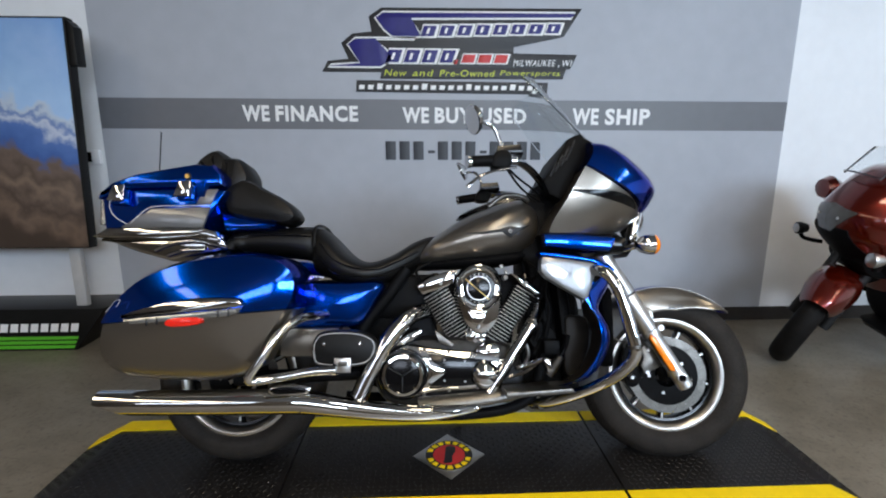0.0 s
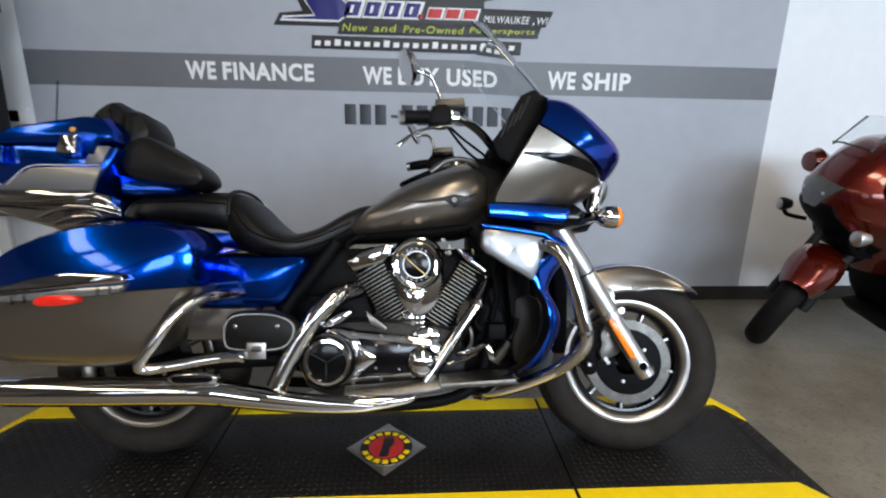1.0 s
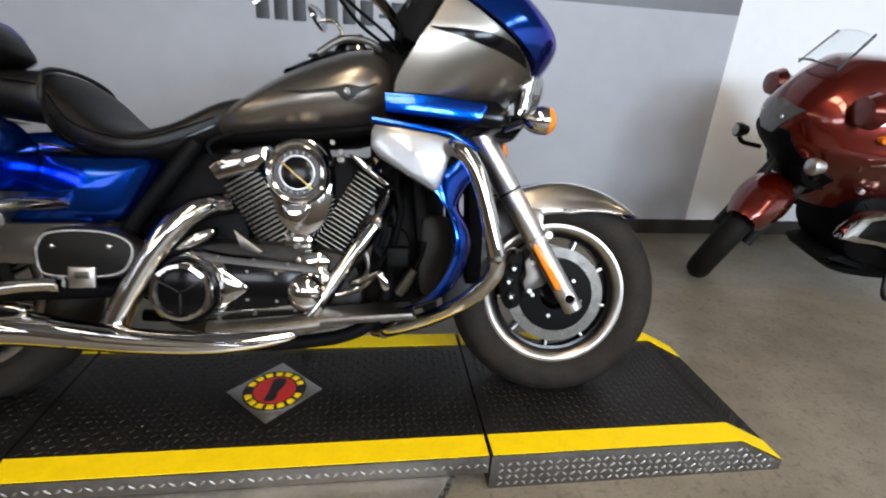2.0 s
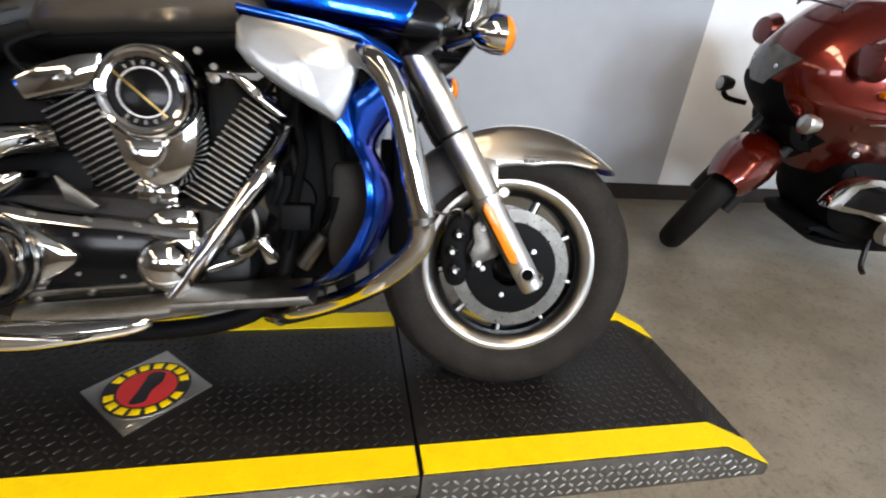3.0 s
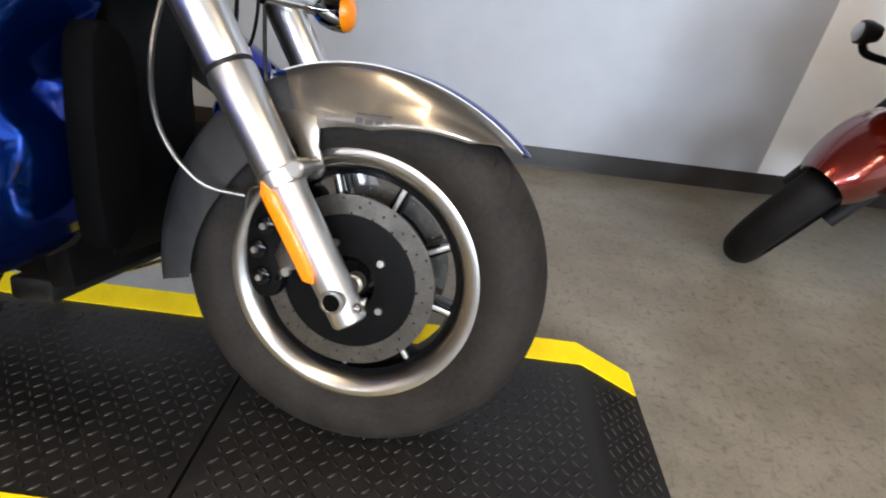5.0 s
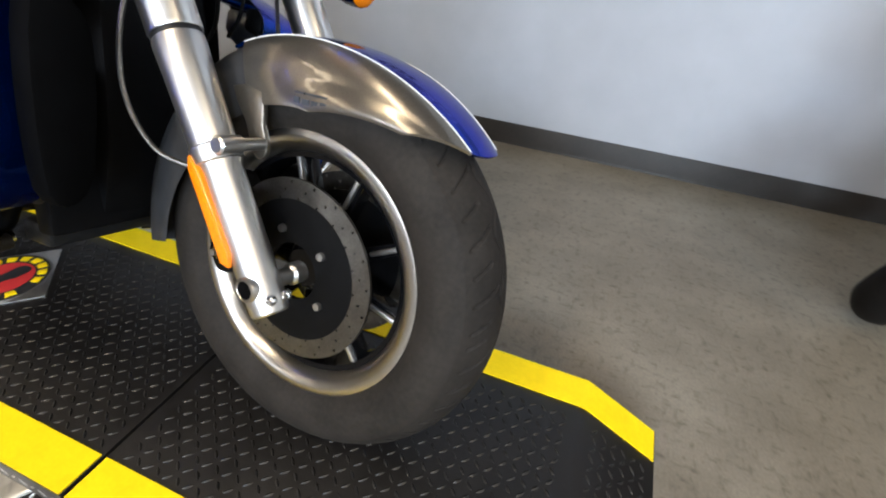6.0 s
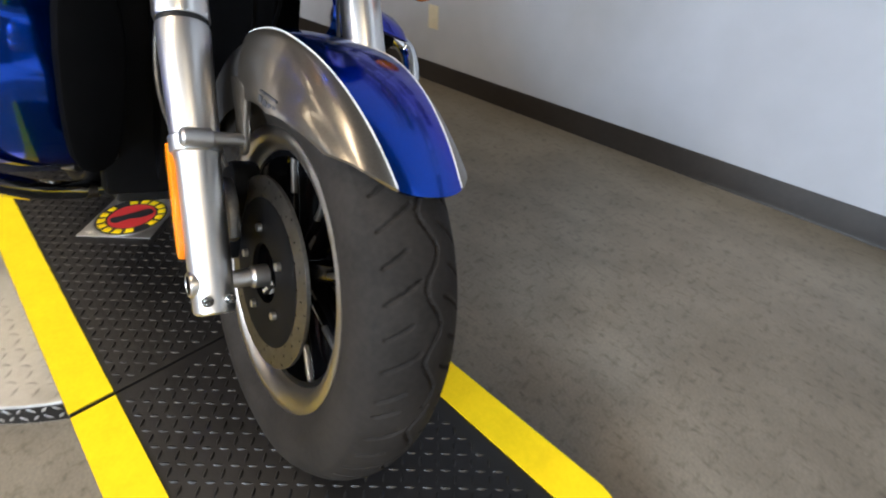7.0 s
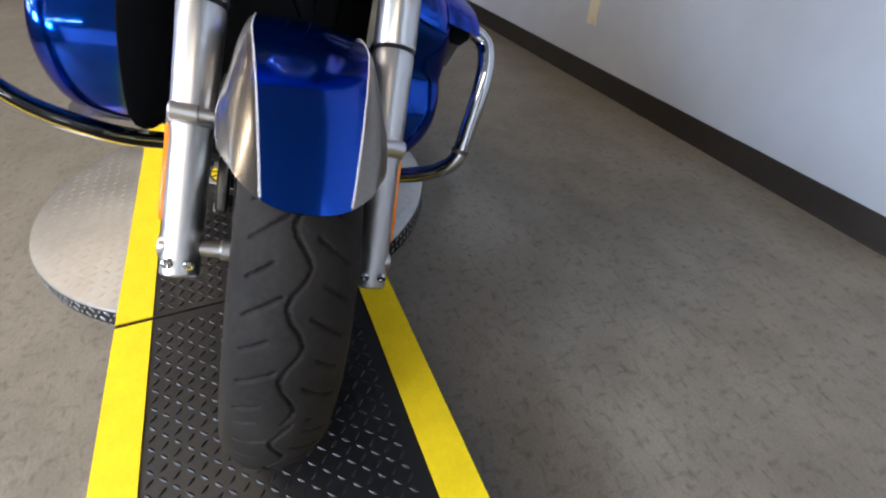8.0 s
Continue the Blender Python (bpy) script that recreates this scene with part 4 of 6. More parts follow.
def fender_shell(u0, u1, th1=192, thick=0.004, th0=0):
    bm = bmesh.new()
    us = [u0 + (u1 - u0) * j / 14 for j in range(15)]
    rings = []
    for i in range(61):
        out, inn = [], []
        for u in us:
            start = max(th0, fender_start(u))
            th = start + (th1 - 4 * abs(u) - start) * i / 60
            p = fender_ring(th, u)
            out.append(p)
            inn.append(p - (p - Vector((AX.x, p.y * 0.3, AX.z))).normalized() * thick)
        rings.append(out + inn[::-1])
    return loft(bm, rings)


fender = new("front_fender")
fender.parent, fender.matrix_basis = bike, FRONT.copy()
part("crown", fender_shell(-0.452, 0.452, 116), M["blue"], fender, "blue painted fender crown")
for a, b in ((-1.0, -0.448), (0.448, 1.0)):
    part("side_panel", fender_shell(a, b, 112), M["grey_paint"], fender, "titanium grey fender side")
# the grey side carried on behind the fork, shade put into its colour
part("tail", fender_shell(-1, 1, 192, 0.004, 104), M["trim_shade_grey"], fender, "fender tail, grey darkened for shade", m=Matrix.Translation(AX) @ Matrix.Diagonal((0.985, 0.97, 0.985, 1)) @ Matrix.Translation(-AX))
for u in (-0.45, 0.45):
    part("pinstripe", tube([fender_ring(fender_start(u) + 0.4 + 2.6 * i, u) + Vector((0, math.copysign(0.0006, u), 0.0004)) for i in range(27)], 0.0009, 6, 1), M["pinstripe"], fender, "fine white pinstripe")
for bx, bz, bl, bh in ((0.018, 0.5705, 0.016, 0.0025), (0.046, 0.5705, 0.034, 0.0025), (0.014, 0.561, 0.010, 0.008), (0.029, 0.560, 0.012, 0.007), (0.044, 0.560, 0.010, 0.007), (0.058, 0.561, 0.010, 0.006)):
    part("sticker_bar", box(bl, 0.004, bh, (bx, -0.0925, bz), 0), M["ink"], fender, "small dark sticker print")
for sy in (-1, 1):
    part("fender_stay", slab([(-0.108, 0.560), (-0.052, 0.560), (-0.046, 0.515), (-0.036, 0.484), (-0.048, 0.468), (-0.066, 0.476), (-0.080, 0.515)], sy * 0.082, sy * 0.0915, 0.003, smooth=2), M["grey_paint"], fender, "grey fender stay")

# front fairing
FAIR = glide([(0.822, -0.50, -0.235, 0.286), (0.845, -0.497, -0.185, 0.292), (0.88, -0.48, -0.135, 0.301), (0.92, -0.455, -0.095, 0.3105), (0.96, -0.43, -0.067, 0.3185), (0.995, -0.408, -0.055, 0.316),
              (1.03, -0.388, -0.075, 0.312), (1.065, -0.366, -0.115, 0.306), (1.10, -0.348, -0.162, 0.295), (1.135, -0.342, -0.212, 0.266), (1.158, -0.342, -0.255, 0.205)], 4)
fairing = new("front_fairing")
fairing.parent = bike
line_p, line_n = Vector((-0.38, 0, 1.056)), Vector((0.566, 0, 1.0)).normalized()
NOSE = Vector((-0.172, 0, 0))
inner = shells([(z, xr + 0.004, xn - 0.02, w - 0.022) for z, xr, xn, w in FAIR], 40, 0.8, 0.75)
part("inner_shell", inner, M["gloss"], fairing, "black fairing inner shell")
part("top_shell", cut(shells(FAIR, 40, 0.8, 0.75), line_p, line_n), M["blue"], fairing, "blue upper fairing")
CR_P, CR_N = Vector((-0.412, 0, 0.957)), Vector((0.21, 0, 1.0)).normalized()
for nm, k in (("side_shell_lower", -1), ("side_shell_upper", 1)):
    form = []
    for z, xr, xn, w in FAIR:
        low = -0.004 * min(1.0, max(0.0, (z - 0.88) / 0.075)) ** 2 if k < 0 else -0.003 - 0.026 * (1 - min(1.0, max(0.0, (z - 0.92) / 0.18)))
        form.append((z, xr, xn + low * 0.5, w + low))
    side = cut(shells(form, 40, 0.8, 0.75), line_p - line_n * 0.0035, line_n, -1)
    side = cut(side, CR_P + CR_N * (0.0 if k < 0 else -0.002), CR_N, k)
    part(nm, cut(side, NOSE, Vector((1, 0, -0.25)).normalized(), -1), M["grey_paint"], fairing, "titanium grey fairing side")
nose = cut(shells(FAIR, 40, 0.8, 0.75), line_p - line_n * 0.0035, line_n, -1)
part("nose_shell", cut(nose, NOSE + Vector((0.004, 0, 0)), Vector((1, 0, -0.25)).normalized()), M["blue"], fairing, "blue fairing nose")
for sy in (-1, 1):
    part("lower_band", slab([(-0.522, 0.818), (-0.40, 0.816), (-0.29, 0.806), (-0.283, 0.795), (-0.302, 0.760), (-0.40, 0.766), (-0.520, 0.776)], sy * 0.245, sy * 0.297, 0.005, smooth=0), M["blue"], fairing, "bright blue lower fairing band")
part("under_pan", slab([(-0.515, 0.825), (-0.25, 0.825), (-0.215, 0.80), (-0.235, 0.755), (-0.30, 0.752), (-0.50, 0.77)], 0.25, -0.25, 0.02, smooth=0), M["gloss"], fairing, "black fairing underside")
part("lamp_bracket", slab([(-0.255, 0.82), (-0.165, 0.818), (-0.135, 0.79), (-0.165, 0.752), (-0.255, 0.754)], 0.11, -0.11, 0.015, smooth=0), M["gloss"], fairing, "black lamp bracket")
part("dash", slab([(-0.500, 1.024), (-0.452, 1.090), (-0.408, 1.174), (-0.368, 1.195), (-0.310, 1.160), (-0.352, 1.078), (-0.386, 1.041), (-0.389, 0.99), (-0.433, 0.949), (-0.480, 0.972)], 0.20, -0.20, 0.012, smooth=0), M["black"], fairing, "black inner dash cowl")
for k in range(4):
    part("dash_slat", box(0.005, 0.010, 0.058 + 0.008 * k, Vector((-0.462 + 0.021 * k, -0.203, 1.062 + 0.023 * k)), 0.002, Matrix.Rotation(radians(24), 4, "Y")), M["cast"], fairing)
part("headlamp", lathe([(0.0, 0.0), (-0.01, 0.04), (-0.025, 0.062), (-0.045, 0.072), (-0.05, 0.078), (-0.065, 0.08)][::-1], (-0.06, 0, 0.91), axis="X", seg=36), M["lens"], fairing, "chrome ringed headlamp")
for sy in (-1, 1):
    part("lamp_pod", slab([(-0.150, 0.952), (-0.118, 0.962), (-0.120, 0.905), (-0.133, 0.858), (-0.147, 0.805), (-0.175, 0.810), (-0.163, 0.870)], sy * 0.10, sy * 0.150, 0.012, smooth=2), M["chrome"], fairing, "chrome headlamp surround")
    sig = new("turn_signal")
    sig.parent, sig.location = bike, ((0, 0, 0) if sy < 0 else (-0.015, 0.075, -0.042))
    part("stalk", tube([(-0.20, sy * (0.13 if sy < 0 else 0.02), 0.775), (-0.15, sy * 0.17, 0.79)], 0.011, 12), M["chrome"], sig)
    part("shell", lathe([(-0.062, 0.0), (-0.060, 0.014), (-0.045, 0.028), (-0.02, 0.036), (0.0, 0.037)], (-0.105, sy * 0.18, 0.792), axis="X", seg=28), M["chrome"], sig, "chrome signal shell")
    part("lens", lathe([(0.0, 0.036), (0.010, 0.034), (0.020, 0.024), (0.025, 0.0)], (-0.105, sy * 0.18, 0.792), axis="X", seg=28), M["amber"], sig, "amber signal lens")

# windscreen: a thin bowed sheet
bm = bmesh.new()
rings = []
for i in range(13):
    s = i / 12
    row, back = [], []
    for j in range(17):
        u = -1 + j / 8
        w = 0.215 - 0.045 * s ** 2
        drop = 0.03 * abs(u) ** 3 * s
        p = Vector((-0.262 - 0.215 * s - 0.085 * u * u, w * u, 1.165 + 0.285 * s - drop))
        row.append(p)
        back.append(p + Vector((-0.0035, 0, -0.0025)))
    rings.append(row + back[::-1])
shield = part("windscreen", loft(bm, rings), M["screen"], bike, "clear acrylic windscreen")
shield.visible_shadow = False

# handlebar, controls and mirrors
bar = new("handlebar")
bar.parent = bike
for sy in (-1, 1):
    part("bar", tube([(-0.459, sy * 0.05, 0.982), (-0.472, sy * 0.11, 1.003), (-0.535, sy * 0.20, 1.048), (-0.603, sy * 0.275, 1.069), (-0.662, sy * 0.31, 1.064), (-0.697, sy * 0.318, 1.060)], 0.0135, 14), M["chrome"], bar)
    part("grip", tube([(-0.687, sy * 0.316, 1.060), (-0.697, sy * 0.318, 1.060), (-0.757, sy * 0.334, 1.054), (-0.772, sy * 0.337, 1.052)], [0.017, 0.0195, 0.0195, 0.018], 18, 1, straight=True), M["black"], bar, "black rubber grip")
    part("grip_end", tube([(-0.771, sy * 0.337, 1.052), (-0.783, sy * 0.34, 1.051)], 0.021, 18, straight=True), M["chrome"], bar)
    part("switch_box", slab([(-0.699, 1.038), (-0.690, 1.083), (-0.655, 1.093), (-0.635, 1.078), (-0.639, 1.038)], sy * 0.275, sy * 0.34, 0.008), M["black"], bar)
    part("reservoir", slab([(-0.685, 1.078), (-0.680, 1.111), (-0.600, 1.117), (-0.592, 1.083)], sy * 0.245, sy * 0.325, 0.006, smooth=0), M["gloss"], bar, "black fluid reservoir")
    part("reservoir_clamp", box(0.05, 0.03, 0.035, Vector((-0.633, sy * 0.30, 1.069)), 0.008), M["chrome"], bar)
    part("lever", tube([(-0.617, sy * 0.318, 1.039), (-0.666, sy * 0.35, 1.025), (-0.735, sy * 0.372, 1.000), (-0.785, sy * 0.378, 0.960)], [0.007, 0.006, 0.006, 0.008], 10, flat=0.6), M["chrome"], bar, "chrome lever")
    part("riser", tube([(-0.463, sy * 0.06, 0.922), (-0.462, sy * 0.055, 0.982)], 0.02, 14), M["chrome"], bar)
    mir = new("mirror")
    mir.parent = bike
    part("stem", tube([(-0.663, sy * 0.312, 1.104), (-0.676, sy * 0.316, 1.144), (-0.698, sy * 0.325, 1.179), (-0.738, sy * 0.338, 1.184)], 0.0065, 10), M["chrome"], mir)
    tilt = Matrix.Rotation(radians(-25), 3, "Y") @ Matrix.Rotation(radians(sy * -11), 3, "Z")
    sq = Matrix.Diagonal((0.9, 1.35, 0.92))
    shape = [(0.028, 0.0), (0.026, 0.018), (0.018, 0.036), (0.004, 0.049), (-0.006, 0.05), (-0.009, 0.046)]
    part("mirror_shell", lathe(shape, (-0.759, sy * 0.345, 1.191), axis="X", seg=32, tilt=tilt @ sq), M["chrome"], mir, "satin chrome teardrop mirror back")
    part("mirror_glass", lathe([(-0.0085, 0.0), (-0.0085, 0.0465)], (-0.759, sy * 0.345, 1.191), axis="X", seg=32, tilt=tilt @ sq), M["mirror"], mir, "mirror glass")

# frame, tank and seat
frame_parts = new("frame")
frame_parts.parent = bike
part("neck_cover", slab([(-0.554, 0.979), (-0.470, 0.994), (-0.40, 0.96), (-0.33, 0.80), (-0.36, 0.72), (-0.516, 0.613), (-0.542, 0.714), (-0.572, 0.773), (-0.538, 0.874)], 0.115, -0.115, 0.02, smooth=3), M["black"], frame_parts, "black neck cover")
part("down_tube", tube([(-0.44, -0.10, 0.78), (-0.499, -0.11, 0.592), (-0.497, -0.12, 0.412), (-0.555, -0.13, 0.240), (-0.795, -0.13, 0.187), (-1.251, -0.13, 0.201)], 0.019, 14), M["black"], frame_parts)
part("down_tube", tube([(-0.44, 0.10, 0.78), (-0.496, 0.11, 0.593), (-0.495, 0.12, 0.413), (-0.553, 0.13, 0.241), (-0.794, 0.13, 0.187), (-1.250, 0.13, 0.201)], 0.019, 14), M["black"], frame_parts)
part("seat_rail", tube([(-0.991, -0.125, 0.710), (-1.061, -0.13, 0.608), (-1.141, -0.13, 0.507), (-1.191, -0.13, 0.385)], 0.022, 14), M["black"], frame_parts)
part("under_tray", box(0.62, 0.18, 0.16, Vector((-1.049, 0.0, 0.609)), 0.02), M["black"], frame_parts)
part("radiator", box(0.04, 0.36, 0.46, Vector((-0.415, 0.03, 0.505)), 0.008, Matrix.Rotation(radians(-6), 4, "Y")), M["black"], frame_parts, "dark radiator core")

part("radiator_shroud", slab([(-0.575, 0.26), (-0.40, 0.27), (-0.36, 0.36), (-0.35, 0.52), (-0.38, 0.74), (-0.56, 0.74), (-0.54, 0.50)], 0.13, -0.07, 0.012, smooth=2), M["black"], frame_parts, "black radiator shroud")

TANK = glide([(-0.972, 0.728, 0.750, 0.07), (-0.945, 0.726, 0.785, 0.105), (-0.887, 0.724, 0.838, 0.140), (-0.783, 0.730, 0.905, 0.162), (-0.678, 0.738, 0.951, 0.172), (-0.60, 0.748, 0.977, 0.168), (-0.545, 0.76, 0.979, 0.155), (-0.51, 0.785, 0.962, 0.130), (-0.495, 0.82, 0.93, 0.09)], 4)
tank = new("fuel_tank")
tank.parent = bike
part("shell", body(TANK, 36, 2.3), M["grey_paint"], tank, "titanium grey teardrop tank")
part("under_edge", body(glide([(-0.970, 0.705, 0.735, 0.09), (-0.799, 0.711, 0.756, 0.13), (-0.599, 0.722, 0.778, 0.13), (-0.529, 0.753, 0.793, 0.1)], 3), 20), M["black"], tank)
for sy in (-1, 1):
    part("emblem", slab([(-0.78, 0.835), (-0.712, 0.840), (-0.652, 0.851), (-0.618, 0.861), (-0.58, 0.856), (-0.541, 0.864), (-0.589, 0.838), (-0.615, 0.818), (-0.644, 0.839), (-0.712, 0.831)], sy * 0.166, sy * 0.1735, 0.002, smooth=0), M["cast"], tank, "dark winged emblem")
part("emblem_shield", lathe([(-0.172, 0.0), (-0.1760, 0.006), (-0.1750, 0.008)], (-0.615, 0, 0.842), seg=20), M["alu"], tank, "bright emblem centre")
part("console", slab([(-0.798, 0.913), (-0.699, 0.963), (-0.599, 0.986), (-0.544, 0.984), (-0.539, 0.944), (-0.698, 0.913)], 0.045, -0.045, 0.012), M["gloss"], tank, "black tank console")
part("cap", lathe([(0, 0.0), (0.0, 0.035), (0.012, 0.033), (0.016, 0.0)], (-0.600, 0, 0.983), axis="Z", seg=28), M["chrome"], tank)
for sy in (-1, 1):
    part("tank_trim", tube([(-0.690, sy * 0.14, 0.937), (-0.631, sy * 0.135, 0.977), (-0.562, sy * 0.12, 0.978), (-0.522, sy * 0.10, 0.952)], 0.009, 10), M["steel"], tank)

seat = new("saddle")
seat.parent = bike
part("rider_cushion", body(glide([(-1.338, 0.70, 0.866, 0.13), (-1.315, 0.69, 0.868, 0.165), (-1.275, 0.672, 0.838, 0.182), (-1.235, 0.655, 0.795, 0.190), (-1.19, 0.648, 0.757, 0.192), (-1.13, 0.645, 0.738, 0.188), (-1.05, 0.658, 0.764, 0.160), (-0.97, 0.698, 0.814, 0.125), (-0.91, 0.75, 0.838, 0.09), (-0.875, 0.79, 0.838, 0.05)], 4), 32, 2.6), M["vinyl"], seat, "black stitched rider cushion")
part("pillion_cushion", body(glide([(-1.645, 0.79, 0.83, 0.11), (-1.61, 0.775, 0.852, 0.15), (-1.48, 0.76, 0.866, 0.165), (-1.40, 0.75, 0.872, 0.165), (-1.335, 0.738, 0.872, 0.155), (-1.305, 0.76, 0.856, 0.12)], 4), 32, 2.8), M["vinyl"], seat, "black pillion cushion")
part("welt", tube([(-1.322, 0.16, 0.790), (-1.322, 0.14, 0.858), (-1.322, 0.0, 0.879), (-1.323, -0.14, 0.858), (-1.323, -0.16, 0.789)], 0.006, 8), M["vinyl"], seat)
part("chrome_trim", slab([(-1.349, 0.688), (-1.292, 0.684), (-1.252, 0.669), (-1.348, 0.663)], -0.15, -0.185, 0.004, smooth=0), M["chrome"], seat)

# side cover below the seat
for sy in (-1, 1):
    part("side_cover", slab([(-1.404, 0.510), (-1.405, 0.647), (-1.201, 0.661), (-1.074, 0.658), (-1.099, 0.589), (-1.159, 0.507), (-1.261, 0.501)], sy * 0.10, sy * 0.185, 0.025, bulge=0.006, smooth=4), M["blue"], bike, "blue side cover")

# engine
engine = new("engine")
engine.parent = bike
part("crankcase", slab([(-1.078, 0.417), (-0.946, 0.459), (-0.715, 0.451), (-0.594, 0.412), (-0.573, 0.291), (-0.653, 0.230), (-0.995, 0.215), (-1.097, 0.285)], 0.15, -0.15, 0.03), M["cast"], engine, "dark crankcase")


def cylinder_bank(foot, top, width, count):
    """A finned cylinder: a dark core and thin bright-edged fins along the bank's axis."""
    d = (top - foot)
    ax = math.atan2(d.x, d.z)
    turn = Matrix.Rotation(ax, 4, "Y")
    bank = new("cylinder")
    bank.parent = engine
    core = box(width * 0.95, 0.220, d.length, (foot + top) / 2, 0.01, turn)
    part("core", core, M["black"], bank)
    fin = edge = None
    for k in range(count):
        p = foot + d * ((k + 0.5) / count)
        m = Matrix.Translation(p) @ turn
        if fin is None:
            fin = part("fin", box(width, 0.236, 0.0034, (0, 0, 0), 0.001), M["black"], bank, "black cooling fin")
            edge = part("fin_edge", box(width * 0.97, 0.003, 0.003, (0, -0.1185, 0), 0.001), M["fin_edge"], bank, "bright machined fin edge")
            fin.matrix_basis = edge.matrix_basis = m
        else:
            again(fin, m, bank)
            again(edge, m, bank)
    head = box(width * 1.02, 0.22, 0.06, (0, 0, 0), 0.02)
    hp = part("rocker_cover", head, M["gloss"], bank, "black rocker cover")
    hp.matrix_basis = Matrix.Translation(top + d.normalized() * 0.028) @ turn
    return bank


cylinder_bank(Vector((-0.775, 0, 0.434)), Vector((-0.890, 0, 0.628)), 0.098, 18)
cylinder_bank(Vector((-0.671, 0, 0.441)), Vector((-0.552, 0, 0.632)), 0.082, 18)
part("rear_shroud", slab([(-0.954, 0.646), (-0.909, 0.676), (-0.850, 0.697), (-0.811, 0.703), (-0.814, 0.667), (-0.840, 0.645), (-0.933, 0.614)], -0.09, -0.156, 0.007, smooth=0), M["chrome"], engine, "chrome rear head shroud")
part("front_shroud", slab([(-0.613, 0.690), (-0.580, 0.684), (-0.535, 0.652), (-0.500, 0.620), (-0.519, 0.612), (-0.575, 0.652)], -0.09, -0.145, 0.006, smooth=0), M["chrome"], engine, "chrome front head shroud")

part("case_fin", slab([(-1.026, 0.440), (-0.993, 0.472), (-0.942, 0.495), (-0.934, 0.482), (-0.960, 0.462), (-0.993, 0.444)], -0.10, -0.185, 0.005, smooth=2), M["chrome"], engine, "chrome fin above the primary cover")
part("valley_cover", slab([(-0.91, 0.69), (-0.56, 0.69), (-0.60, 0.43), (-0.82, 0.43)], 0.06, -0.07, 0.01, smooth=0), M["black"], engine, "black cover between the cylinders")
part("rear_case", slab([(-1.20, 0.30), (-0.95, 0.28), (-0.88, 0.48), (-0.98, 0.66), (-1.18, 0.62)], 0.12, -0.06, 0.02, smooth=2), M["black"], engine, "black gearbox casing")

air = new("air_cleaner")
air.parent = bike
ac = Vector((-0.733, 0, 0.637))
part("body", slab([(-0.819, 0.661), (-0.798, 0.700), (-0.765, 0.723), (-0.732, 0.730), (-0.695, 0.724), (-0.661, 0.698), (-0.647, 0.648), (-0.648, 0.580), (-0.659, 0.522), (-0.687, 0.486), (-0.723, 0.471), (-0.757, 0.482), (-0.787, 0.514), (-0.805, 0.562), (-0.818, 0.611)], -0.08, -0.172, 0.030, smooth=3), M["chrome"], air, "chrome air cleaner housing")
part("ring", lathe([(-0.155, 0.082), (-0.180, 0.0815), (-0.190, 0.078), (-0.194, 0.072), (-0.192, 0.067), (-0.195, 0.064), (-0.194, 0.058), (-0.187, 0.0555)], ac, seg=72), M["chrome"], air, "stepped chrome ring")
part("ring_face", lathe([(-0.188, 0.040), (-0.188, 0.057)], ac, seg=56), M["gloss"], air, "black lettered ring")
part("inner_ring", lathe([(-0.187, 0.0430), (-0.1905, 0.0425), (-0.1905, 0.0400), (-0.188, 0.0395)], ac, seg=56), M["alu"], air)
# a gold reflection across the glossy centre, modelled as a thin bar
part("reflection_bar", box(0.112, 0.002, 0.0042, ac + Vector((-0.006, -0.1925, -0.003)), 0.0008, Matrix.Rotation(radians(41), 4, "Y")), M["brass"], air, "thin diagonal bar standing for a gold reflection")
part("centre", lathe([(-0.186, 0.041), (-0.188, 0.03), (-0.189, 0.0)], ac, seg=40), M["gloss"], air, "dark centre badge")
for deg in (55, 72, 90, 108, 125, 235, 252, 270, 288, 305):
    a = radians(deg)
    m = Matrix.Translation(ac + Vector((0.0495 * math.cos(a), -0.1885, 0.0495 * math.sin(a)))) @ Matrix.Rotation(-a, 4, "Y")
    part("print_bar", box(0.0075, 0.001, 0.0045, (0, 0, 0), 0), M["steel"], air, m=m)
part("lower_badge", slab([(-0.772, 0.556), (-0.738, 0.560), (-0.704, 0.556), (-0.718, 0.520), (-0.738, 0.506), (-0.760, 0.520)], -0.165, -0.184, 0.006), M["chrome"], air, "chrome lower badge")
for bx, bz in ((-0.836, 0.690), (-0.632, 0.676)):
    part("bolt", lathe([(-0.12, 0.0), (-0.12, 0.011), (-0.146, 0.010), (-0.149, 0.0)], (bx, 0, bz), seg=16), M["steel"], air)

case = new("crank_cover")
case.parent = bike
part("cover", slab([(-1.072, 0.346), (-1.052, 0.412), (-0.987, 0.440), (-0.896, 0.429), (-0.714, 0.411), (-0.659, 0.396), (-0.639, 0.351), (-0.663, 0.300), (-0.733, 0.284), (-0.895, 0.272), (-0.985, 0.254), (-1.052, 0.280)], -0.12, -0.185, 0.018), M["chrome"], case, "long chrome primary cover")
part("inlay", slab([(-0.911, 0.409), (-0.724, 0.390), (-0.709, 0.350), (-0.724, 0.305), (-0.910, 0.287), (-0.885, 0.348)], -0.18, -0.188, 0.003, smooth=0), M["gloss"], case, "black inlay panel")
cc = Vector((-0.999, 0, 0.342))
part("clutch_rim", lathe([(-0.17, 0.089), (-0.192, 0.088), (-0.198, 0.083), (-0.198, 0.073)], cc, seg=48), M["chrome"], case, "outer chrome clutch step")
part("clutch_band", lathe([(-0.1985, 0.0735), (-0.1992, 0.0785), (-0.1982, 0.083)], cc, seg=48), M["gloss"], case, "black clutch band")
